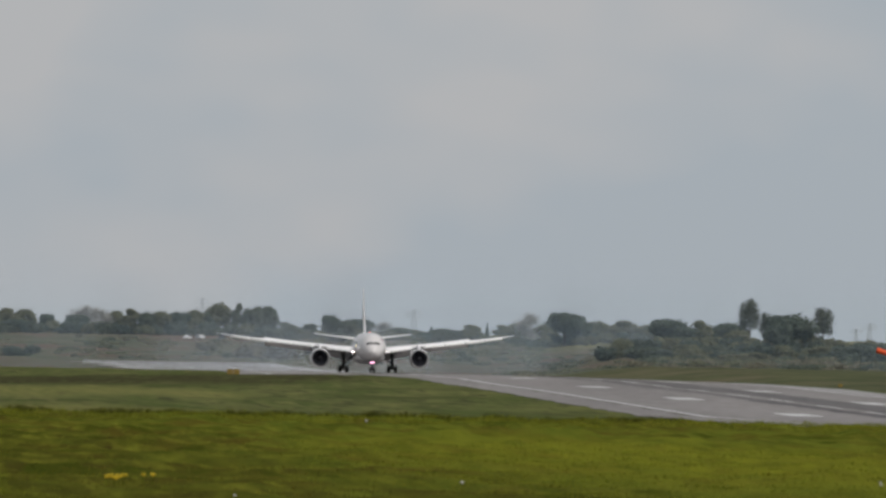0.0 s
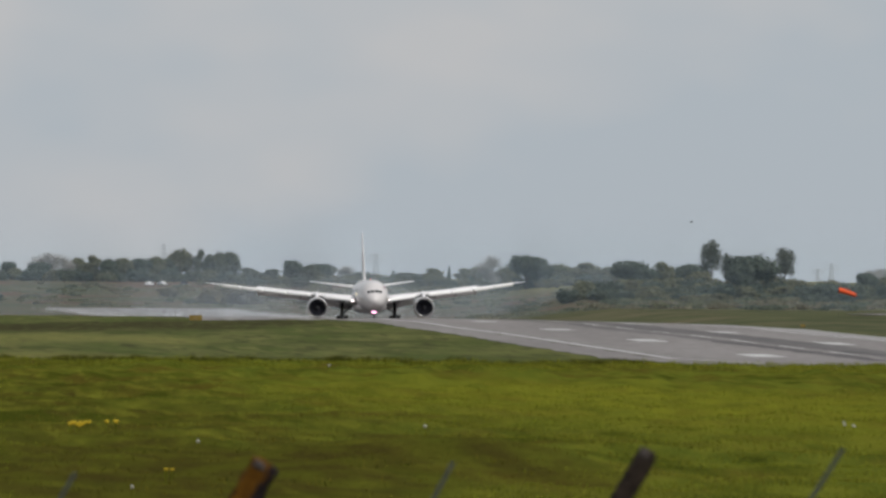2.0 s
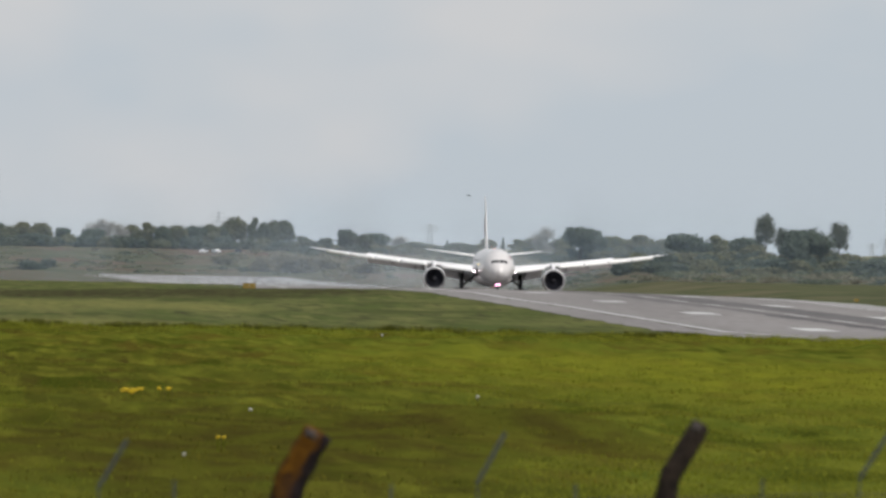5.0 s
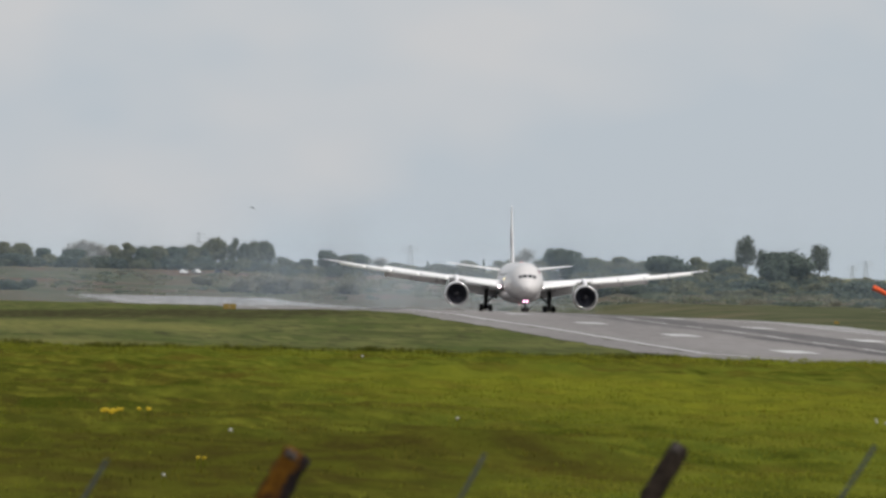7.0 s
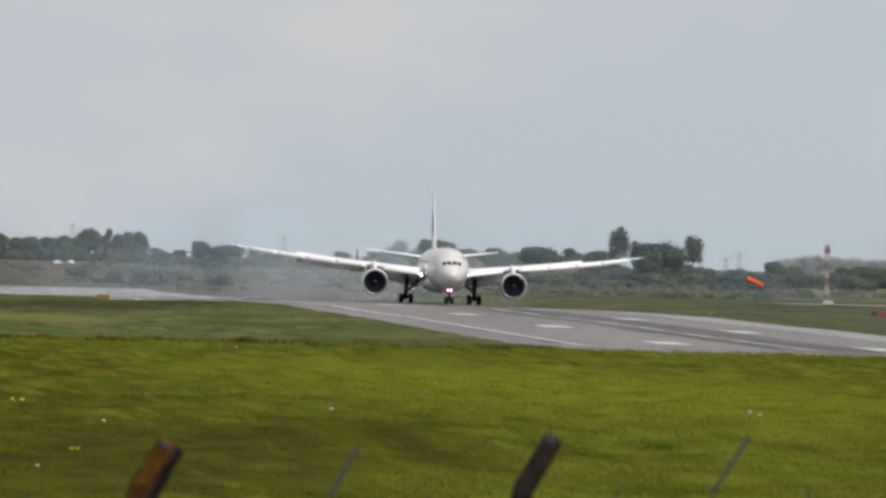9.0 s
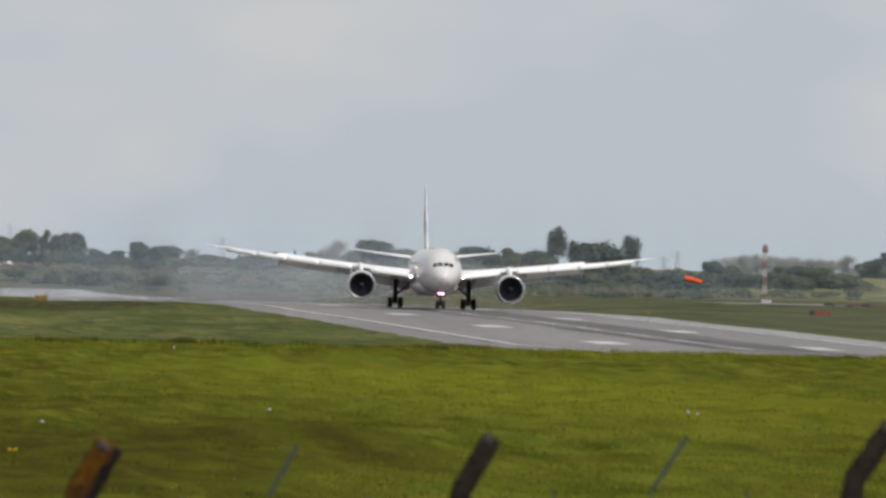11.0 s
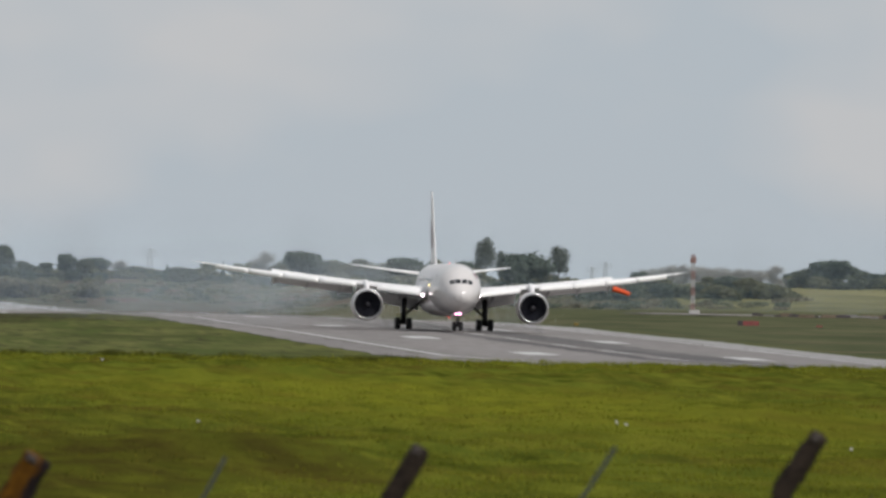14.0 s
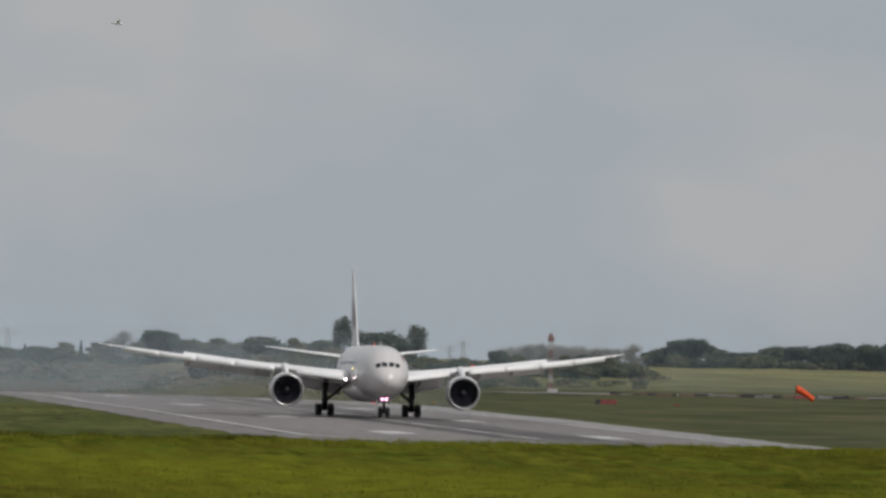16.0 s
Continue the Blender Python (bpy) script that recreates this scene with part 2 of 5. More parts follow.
def mesh_of(name, verts, faces, mat, smooth_it=False):
    me = bpy.data.meshes.new(name)
    me.from_pydata(np.asarray(verts, float).tolist(), [], faces.tolist() if isinstance(faces, np.ndarray) else faces)
    me.update()
    for m in (mat if isinstance(mat, (list, tuple)) else [mat]):
        me.materials.append(m)
    if smooth_it:
        me.polygons.foreach_set("use_smooth", [True] * len(me.polygons))
    return me


def child(ob, parent):
    ob.parent = parent
    return ob


def part(name, bm, mat, parent, label="", smooth_it=False):
    """Links a bmesh as one mesh object under a thing or a part."""
    me = bpy.data.meshes.new(name)
    bm.to_mesh(me)
    bm.free()
    me.materials.append(mat)
    if smooth_it:
        me.polygons.foreach_set("use_smooth", [True] * len(me.polygons))
    ob = new(name, me)
    ob.parent = parent
    return tagged(ob, label) if label else ob


def wobble(x, y, sx, sy, seed):
    """Cheap smooth noise on arrays, about -1 to 1."""
    rng = np.random.RandomState(seed)
    out = np.zeros_like(x)
    for k in range(7):
        a = rng.uniform(0, 2 * math.pi)
        f = rng.uniform(0.6, 2.2)
        out += np.sin((x * math.cos(a) / sx + y * math.sin(a) / sy) * f * 2 * math.pi + rng.uniform(0, 6.28)) / f ** 0.5
    return out / 3.2


# ground: one sheet round the camera, fine where it is looked over
def build_ground():
    fine = np.arange(10, 145, 0.75)
    coarse = np.concatenate([np.linspace(145, 10 + 2 * math.pi * 1000, 70)[1:-1]])
    ang = np.concatenate([fine, [145], coarse])
    dist = np.concatenate([[0.5, 5, 15, 30, 45], np.geomspace(60, 700, 170), np.linspace(706, 1640, 110), np.linspace(1660, 4880, 110)])
    A, D = np.meshgrid(ang, dist)
    X, Y = EYE[0] + D * np.sin(A / 1000), EYE[1] + D * np.cos(A / 1000)
    Z = land(X, Y)
    strip = (1 - smooth(30, 34, np.abs(X))) * smooth(900, 960, D) * (Y > 0)
    cut = (1 - smooth(26.0, 28.0, np.abs(X))) * smooth(900, 960, D) * (Y > 0)
    near = 1 - smooth(620, 800, D)
    size = np.clip(D / 900, 0.12, 1.0)
    humps = 0.30 * size * wobble(X, Y, 9, 16, 3) + 0.18 * size * wobble(X, Y, 3.1, 6, 4)
    far_humps = 0.10 * wobble(X, Y, 14, 40, 5) + 0.9 * smooth(3300, 3700, D) * wobble(X, Y, 60, 90, 6)
    # a broad mound of rough grass in the near field
    mx, my = at_bearing(60, 245)
    mound = 0.45 * np.exp(-(((X - mx) / 2.4) ** 2 + ((Y - my) / 12) ** 2))
    Z = Z + (humps * near + far_humps * (1 - near)) * (1 - strip) + mound - 0.12 * cut
    n, m = A.shape
    idx = np.arange(n * m).reshape(n, m)
    q = np.stack([idx[:-1, :-1], idx[:-1, 1:], idx[1:, 1:], idx[1:, :-1]], -1).reshape(-1, 4)
    wrap = np.stack([idx[:-1, -1], idx[:-1, 0], idx[1:, 0], idx[1:, -1]], -1).reshape(-1, 4)
    quads = np.concatenate([q, wrap])[:, ::-1].tolist() + [idx[0].tolist()]
    me = mesh_of("ground", np.stack([X, Y, Z], -1).reshape(-1, 3), quads, grass_material(), True)
    return tagged(new("ground", me), "rough green airfield grass with tufts and brown patches", "ground", kind="structure")


def grass_material():
    """Meadow: lush near the camera, duller grass on the airfield, brown scrub on the far bank; by place in the world."""
    m = bpy.data.materials.new("meadow_grass")
    m.use_nodes = True
    n, l = m.node_tree.nodes, m.node_tree.links
    b = n["Principled BSDF"]
    b.inputs["Roughness"].default_value = 0.9
    b.inputs["Specular IOR Level"].default_value = 0.0
    co = n.new("ShaderNodeTexCoord")

    def noise_at(sx, sy, detail, lo, hi):
        mp, nz, mr = n.new("ShaderNodeMapping"), n.new("ShaderNodeTexNoise"), n.new("ShaderNodeMapRange")
        mp.inputs["Scale"].default_value = (sx, sy, 0.0)
        nz.inputs["Scale"].default_value, nz.inputs["Detail"].default_value, nz.inputs["Roughness"].default_value = 1.0, detail, 0.6
        mr.inputs["From Min"].default_value, mr.inputs["From Max"].default_value = lo, hi
        l.new(co.outputs["Object"], mp.inputs["Vector"])
        l.new(mp.outputs["Vector"], nz.inputs["Vector"])
        l.new(nz.outputs["Fac"], mr.inputs["Value"])
        return mr.outputs["Result"]

    def blend(a, bcol, fac):
        mx = n.new("ShaderNodeMix")
        mx.data_type = "RGBA"
        for s, v in (("A", a), ("B", bcol)):
            if isinstance(v, tuple):
                mx.inputs[s].default_value = (*v, 1)
            else:
                l.new(v, mx.inputs[s])
        l.new(fac, mx.inputs["Factor"])
        return mx.outputs["Result"]

    def zone(lo, hi):
        """0 to 1 over a stretch of distance from the camera's stand."""
        sub, ln, mr = n.new("ShaderNodeVectorMath"), n.new("ShaderNodeVectorMath"), n.new("ShaderNodeMapRange")
        sub.operation, ln.operation = "SUBTRACT", "LENGTH"
        sub.inputs[1].default_value = EYE
        l.new(co.outputs["Object"], sub.inputs[0])
        l.new(sub.outputs["Vector"], ln.inputs[0])
        mr.interpolation_type = "SMOOTHSTEP"
        mr.inputs["From Min"].default_value, mr.inputs["From Max"].default_value = lo, hi
        l.new(ln.outputs["Value"], mr.inputs["Value"])
        return mr.outputs["Result"]

    def across(x0, x1):
        """0 to 1 over a stretch of the way across the runway."""
        sep, mr = n.new("ShaderNodeSeparateXYZ"), n.new("ShaderNodeMapRange")
        l.new(co.outputs["Object"], sep.inputs[0])
        mr.inputs["From Min"].default_value, mr.inputs["From Max"].default_value = x0, x1
        l.new(sep.outputs["X"], mr.inputs["Value"])
        return mr.outputs["Result"]

    def patch(b, d, rx, ry):
        """A soft-edged patch of another tone round a place."""
        px, py = at_bearing(b, d)
        mp, ln, mr = n.new("ShaderNodeMapping"), n.new("ShaderNodeVectorMath"), n.new("ShaderNodeMapRange")
        mp.inputs["Scale"].default_value = (1 / rx, 1 / ry, 0)
        mp.inputs["Location"].default_value = (-px / rx, -py / ry, 0)
        ln.operation = "LENGTH"
        mr.inputs["From Min"].default_value, mr.inputs["From Max"].default_value = 1.15, 0.35
        mr.inputs["To Max"].default_value = 0.95
        l.new(co.outputs["Object"], mp.inputs["Vector"])
        l.new(mp.outputs["Vector"], ln.inputs[0])
        l.new(ln.outputs["Value"], mr.inputs["Value"])
        return both(mr.outputs["Result"], noise_at(0.8, 0.10, 5, 0.22, 0.62))

    def both(a, bb):
        mt = n.new("ShaderNodeMath")
        mt.operation = "MULTIPLY"
        l.new(a, mt.inputs[0])
        l.new(bb, mt.inputs[1])
        return mt.outputs["Value"]

    lush = blend((0.076, 0.094, 0.013), (0.120, 0.130, 0.017), noise_at(0.55, 0.05, 4, 0.38, 0.62))
    lush = blend(lush, (0.082, 0.066, 0.012), noise_at(0.22, 0.035, 5, 0.46, 0.62))
    lush = blend(lush, (0.060, 0.074, 0.006), noise_at(2.5, 0.6, 3, 0.58, 0.85))
    rough = blend((0.066, 0.066, 0.010), (0.047, 0.040, 0.009), noise_at(0.9, 0.14, 4, 0.42, 0.6))
    # Rough growth; the outer spots also put shade on the near field into colour
    for spot in ((34, 300, 7, 80), (22, 430, 9, 120), (44, 210, 3, 50), (18, 640, 8, 70), (122, 300, 4, 60), (128, 560, 9, 110), (24, 240, 4, 60), (36, 165, 2.5, 35), (50, 180, 2.4, 34), (15, 330, 5, 70)):
        lush = blend(lush, rough, patch(*spot))
    lush = blend(lush, (0.134, 0.138, 0.018), noise_at(0.9, 0.06, 3, 0.50, 0.70))
    lush = blend(lush, (0.045, 0.054, 0.007), both(noise_at(0.7, 0.06, 4, 0.46, 0.60), noise_at(0.2, 0.03, 3, 0.35, 0.6)))
    for spot in ((30, 225, 5.5, 52), (44, 230, 3.6, 46), (52, 238, 2.8, 40), (57, 268, 2.0, 22), (60, 258, 1.9, 26), (63, 246, 1.6, 24), (66, 230, 1.3, 20), (69, 214, 1.2, 16)):
        lush = blend(lush, rough, patch(*spot))
    lush = blend(lush, rough, patch(27, 190, 4.2, 50))
    field = blend((0.074, 0.092, 0.032), (0.112, 0.120, 0.046), noise_at(0.10, 0.010, 4, 0.40, 0.60))
    field = blend(field, (0.066, 0.074, 0.030), noise_at(0.05, 0.02, 4, 0.54, 0.66))
    field = blend(field, (0.150, 0.146, 0.058), both(noise_at(0.35, 0.03, 4, 0.50, 0.66), noise_at(0.06, 0.012, 3, 0.42, 0.6)))
    field = blend(field, (0.058, 0.060, 0.030), noise_at(0.5, 0.045, 4, 0.50, 0.66))
    for spot in ((14, 1520, 16, 230), (24, 1530, 15, 210), (34, 1540, 12, 180), (43, 1560, 9, 120)):
        field = blend(field, (0.042, 0.038, 0.022), patch(*spot))
    for spot in ((17, 1230, 7, 80), (25, 1250, 8, 70), (33, 1230, 6, 60), (22, 1050, 12, 70)):
        field = blend(field, (0.165, 0.158, 0.058), patch(*spot))
    # duller, browner grass on the far side of the runway
    dull = blend((0.094, 0.100, 0.056), (0.066, 0.075, 0.042), noise_at(0.06, 0.012, 5, 0.42, 0.60))
    dull = blend(dull, (0.125, 0.112, 0.072), noise_at(0.03, 0.03, 4, 0.52, 0.64))
    field = blend(field, dull, across(28, 34))
    scrub = blend((0.110, 0.100, 0.070), (0.074, 0.082, 0.052), noise_at(0.045, 0.020, 5, 0.42, 0.58))
    scrub = blend(scrub, (0.128, 0.076, 0.062), noise_at(0.022, 0.025, 5, 0.51, 0.62))
    # Sunlit stretch of the near field, painted in as a brighter green
    lush = blend(lush, (0.155, 0.160, 0.016), patch(76, 400, 13, 150))
    col = blend(lush, field, zone(690, 790))
    hill = blend((0.215, 0.200, 0.090), (0.150, 0.148, 0.070), noise_at(0.04, 0.012, 4, 0.42, 0.60))
    hill = blend(hill, (0.135, 0.105, 0.060), noise_at(0.012, 0.03, 4, 0.54, 0.66))
    col = blend(col, blend(scrub, hill, across(120, 150)), zone(2150, 2900))
    l.new(col, b.inputs["Base Color"])
    bp = n.new("ShaderNodeBump")
    bp.inputs["Strength"].default_value, bp.inputs["Distance"].default_value = 0.5, 0.25
    l.new(noise_at(3.0, 1.2, 3, 0.2, 0.8), bp.inputs["Height"])
    l.new(bp.outputs["Normal"], b.inputs["Normal"])
    return m


ground = build_ground()


# runway: a strip that follows the ground, with shoulders and paint
def ribbon(name, x0, x1, y0, y1, lift, mat, step=10.0, wave=0.0, seed=0):
    ys = np.arange(y0, y1 + step * 0.5, step)
    rng = np.random.RandomState(seed)
    a = x0 + wave * rng.uniform(-1, 1, len(ys))
    c = x1 + wave * rng.uniform(-1, 1, len(ys))
    cols = 2 if abs(x1 - x0) < 8 else 9
    V, Fc = [], []
    for i, yy in enumerate(ys):
        for k in range(cols):
            xx = a[i] + (c[i] - a[i]) * k / (cols - 1)
            V.append((xx, yy, height(xx, yy) + lift))
    for i in range(len(ys) - 1):
        for k in range(cols - 1):
            p = i * cols + k
            Fc.append((p, p + 1, p + cols + 1, p + cols))
    me = mesh_of(name, V, Fc, mat, True)
    ob = new(name, me)
    return ob


def build_runway():
    road = tagged(ribbon("runway", -22.9, 22.9, 700, 3420, 0.05, MAT["tarmac"]), "worn wet asphalt runway with rubber streaks", "runway", kind="structure")
    for x0, x1, s in ((-28.4, -22.9, 1), (22.9, 29.5, 2)):
        sh = ribbon("shoulder", x0, x1, 700, 3420, 0.04, MAT["shoulder" if x0 > 0 else "tarmac"], wave=0.5, seed=s)
        tagged(child(sh, road), "paler paved shoulder")
    for x0, x1 in ((-3.8, -1.2), (1.2, 8.2)):
        tagged(child(ribbon("rubber_streak", x0, x1, 700, 2500, 0.056, MAT["rubber"], wave=0.5, seed=5), road), "dark rubber streak")
    for x0 in (-22.2, 21.3):
        child(ribbon("edge_line", x0, x0 + 0.65, 700, 3400, 0.068, MAT["marking"], wave=0.10, seed=9), road)
    for k in range(-3, 9):
        y = 1110 + 148 * k
        for x in (-10.6, 10.4):
            if y > 760:
                child(ribbon("touchdown_bar", x - 1.6, x + 1.6, y - 12, y + 12, 0.068, MAT["marking"], step=4.0), road)
    for k in range(38):
        y = 760 + 60 * k
        child(ribbon("centreline_dash", -0.2, 0.2, y, y + 30, 0.064, MAT["marking"]), road)
    return road


runway = build_runway()


# ---- the airliner: nose towards -y, origin on the ground under the engine inlets ----
NOSE = -18.5
# distance aft of the nose, half width, bottom, top
BODY = [(0.0, 0.05, 4.05, 4.15), (0.25, 0.72, 3.38, 4.78), (0.8, 1.22, 2.95, 5.30), (1.6, 1.66, 2.64, 5.95), (2.6, 2.03, 2.41, 6.66),
        (3.6, 2.30, 2.26, 7.20), (5.0, 2.57, 2.13, 7.64), (7.0, 2.72, 2.06, 7.85), (9.5, 2.86, 2.01, 7.97), (13.0, 2.88, 2.0, 8.0), (38.0, 2.88, 2.0, 8.0),
        (41.0, 2.80, 2.35, 8.0), (45.0, 2.42, 3.25, 7.98), (49.0, 1.80, 4.35, 7.90), (53.0, 1.05, 5.50, 7.70), (55.5, 0.50, 6.30, 7.45), (56.7, 0.15, 6.75, 7.1)]


def body_at(s, phi, out=0.0):
    """A point of the fuselage skin, phi = 0 at the top, positive to +x."""
    ks = [r[0] for r in BODY]
    w, lo, hi = (float(np.interp(s, ks, [r[i] for r in BODY])) for i in (1, 2, 3))
    mid, h = (lo + hi) / 2, (hi - lo) / 2
    return Vector(((w + out) * math.sin(phi), s + NOSE, mid + (h + out) * math.cos(phi)))


def skin_patch(s0, s1, p0, p1, out=0.02, ns=4, npn=4, skew=0.0):
    bm = bmesh.new()
    grid = [[bm.verts.new(body_at(s0 + (s1 - s0) * i / ns + skew * j / npn, p0 + (p1 - p0) * j / npn, out)) for j in range(npn + 1)] for i in range(ns + 1)]
    for i in range(ns):
        for j in range(npn):
            bm.faces.new((grid[i][j], grid[i][j + 1], grid[i + 1][j + 1], grid[i + 1][j]))
    inner = bmesh.ops.extrude_face_region(bm, geom=bm.faces[:])
    mid = Vector((0, (s0 + s1) / 2 + NOSE, 5.0))
    for v in [g for g in inner["geom"] if isinstance(g, bmesh.types.BMVert)]:
        v.co += (mid - v.co).normalized() * 0.05
    bmesh.ops.recalc_face_normals(bm, faces=bm.faces[:])
    return bm


def rings(stations, n=40, caps=True):
    """Loft of closed rings: each station is a list of n points."""
    bm = bmesh.new()
    rows = [[bm.verts.new(p) for p in st] for st in stations]
    for a, b in zip(rows, rows[1:]):
        for i in range(len(a)):
            j = (i + 1) % len(a)
            bm.faces.new((a[i], a[j], b[j], b[i]))
    for row in (rows[0], rows[-1]) if caps else ():
        if len({tuple(round(c, 5) for c in v.co) for v in row}) > 2:
            bm.faces.new(row)
    bmesh.ops.recalc_face_normals(bm, faces=bm.faces[:])
    return bm


def turned(profile, n=36, caps=True):
    """A body of revolution about y: profile of (y, radius)."""
    return rings([[Vector((r * math.cos(2 * math.pi * k / n), y, r * math.sin(2 * math.pi * k / n))) for k in range(n)] for y, r in profile], n, caps)


def foil(chord, thick, n=18):
    """Closed aerofoil outline: (aft, up)."""
    pts = []
    for k in range(n):
        a = 2 * math.pi * k / n
        x = 0.5 * (1 - math.cos(a))
        t = thick * (1.48 * math.sqrt(x) - 0.63 * x - 1.76 * x * x + 1.42 * x ** 3 - 0.51 * x ** 4) * 1.0
        pts.append((x * chord, (t if a < math.pi else -0.75 * t) * chord + 0.03 * chord * math.sin(math.pi * x)))
    return pts


# wing stations: out, leading edge aft of origin, leading edge height, chord, thickness, nose-up twist in degrees
WING = [(2.3, 0.4, 4.25, 12.4, 0.125, 3.0), (6.0, 3.0, 4.72, 9.6, 0.115, 2.6), (9.9, 5.7, 5.25, 7.3, 0.105, 2.0), (16.0, 9.9, 5.80, 5.5, 0.100, 1.2),
        (22.0, 14.1, 6.45, 4.0, 0.095, 0.4), (26.5, 17.3, 7.05, 2.9, 0.09, -0.3), (28.6, 19.4, 7.38, 1.8, 0.085, -0.5), (30.06, 21.6, 7.62, 0.5, 0.08, -0.5)]


def wing_at(out, f, up=0.0):
    """A point at a share f of the chord, on the chord line."""
    o = [w[0] for w in WING]
    le, z, c, tw = (float(np.interp(out, o, [w[i] for w in WING])) for i in (1, 2, 3, 5))
    t = radians(tw)
    return Vector((out, le + f * c * math.cos(t) + up * math.sin(t), z - f * c * math.sin(t) + up * math.cos(t)))


def mirror(bm, side):
    if side < 0:
        bmesh.ops.scale(bm, vec=(-1, 1, 1), verts=bm.verts[:])
        bmesh.ops.reverse_faces(bm, faces=bm.faces[:])
    return bm


def slab(o0, o1, f0, f1, drop0, drop1, thick, n=6):
    """A panel of the wing between two span places and two chord shares, hinged up or down; rounded front."""
    st = []
    for k in range(n + 1):
        o = o0 + (o1 - o0) * k / n
        a, b = wing_at(o, f0), wing_at(o, f1)
        a.z += drop0
        b.z += drop1
        d = (b - a)
        up = Vector((0, -d.z, d.y)).normalized() * thick
        ring = []
        for f, h in ((0, 0.0), (0.03, 0.45), (0.12, 0.85), (0.35, 1.0), (0.7, 0.7), (1.0, 0.12), (1.0, -0.12), (0.7, -0.3), (0.35, -0.45), (0.12, -0.5), (0.03, -0.35)):
            ring.append(a + d * f + up * h)
        st.append(ring)
    return rings(st)


def tube(points, radius, n=10, taper=None):
    """A round bar through points."""
    st = []
    for i, p in enumerate(points):
        p = Vector(p)
        d = (Vector(points[min(i + 1, len(points) - 1)]) - Vector(points[max(i - 1, 0)])).normalized()
        s = d.orthogonal().normalized()
        u = d.cross(s)
        r = radius if taper is None else radius * (1 + (taper - 1) * i / (len(points) - 1))
        st.append([p + (s * math.cos(2 * math.pi * k / n) + u * math.sin(2 * math.pi * k / n)) * r for k in range(n)])
    # keep neighbouring rings aligned
    for a, b in zip(st, st[1:]):
        j = min(range(n), key=lambda k: (b[k] - a[0]).length)
        b[:] = b[j:] + b[:j]
        if (b[1] - a[1]).length > (b[-1] - a[1]).length:
            b[:] = [b[0]] + b[:0:-1]
    return rings(st)


def box(x0, x1, y0, y1, z0, z1, bevel=0.0):
    bm = bmesh.new()
    bmesh.ops.create_cube(bm, size=1.0)
    for v in bm.verts:
        v.co = Vector((x0 + (v.co.x + 0.5) * (x1 - x0), y0 + (v.co.y + 0.5) * (y1 - y0), z0 + (v.co.z + 0.5) * (z1 - z0)))
    if bevel:
        bmesh.ops.bevel(bm, geom=bm.edges[:], offset=bevel, segments=2, affect="EDGES")
    return bm


def wheel(parent, x, y, r, w):
    prof = [(-w * 0.5, r * 0.55), (-w * 0.5, r * 0.80), (-w * 0.42, r * 0.93), (-w * 0.25, r), (w * 0.25, r), (w * 0.42, r * 0.93), (w * 0.5, r * 0.80), (w * 0.5, r * 0.55)]
    bm = turned(prof, 24)
    bmesh.ops.rotate(bm, cent=(0, 0, 0), matrix=Matrix.Rotation(radians(90), 3, "Z"), verts=bm.verts[:])
    bmesh.ops.translate(bm, vec=(x, y, r), verts=bm.verts[:])
    tyre = part("tyre", bm, MAT["tyre"], parent, "black rubber tyre", True)
    bm = turned([(-w * 0.53, r * 0.15), (-w * 0.53, r * 0.5), (-w * 0.3, r * 0.57), (w * 0.3, r * 0.57), (w * 0.53, r * 0.5), (w * 0.53, r * 0.15)], 18)
    bmesh.ops.rotate(bm, cent=(0, 0, 0), matrix=Matrix.Rotation(radians(90), 3, "Z"), verts=bm.verts[:])
    bmesh.ops.translate(bm, vec=(x, y, r), verts=bm.verts[:])
    part("rim", bm, MAT["hub"], tyre)


def lamp(name, parent, at, r, mat):
    bm = turned([(-0.10, r * 0.3), (-0.09, r * 0.8), (-0.05, r), (0.10, r * 0.9), (0.14, r * 0.4)], 14)
    bmesh.ops.translate(bm, vec=at, verts=bm.verts[:])
    return part(name, bm, mat, parent)


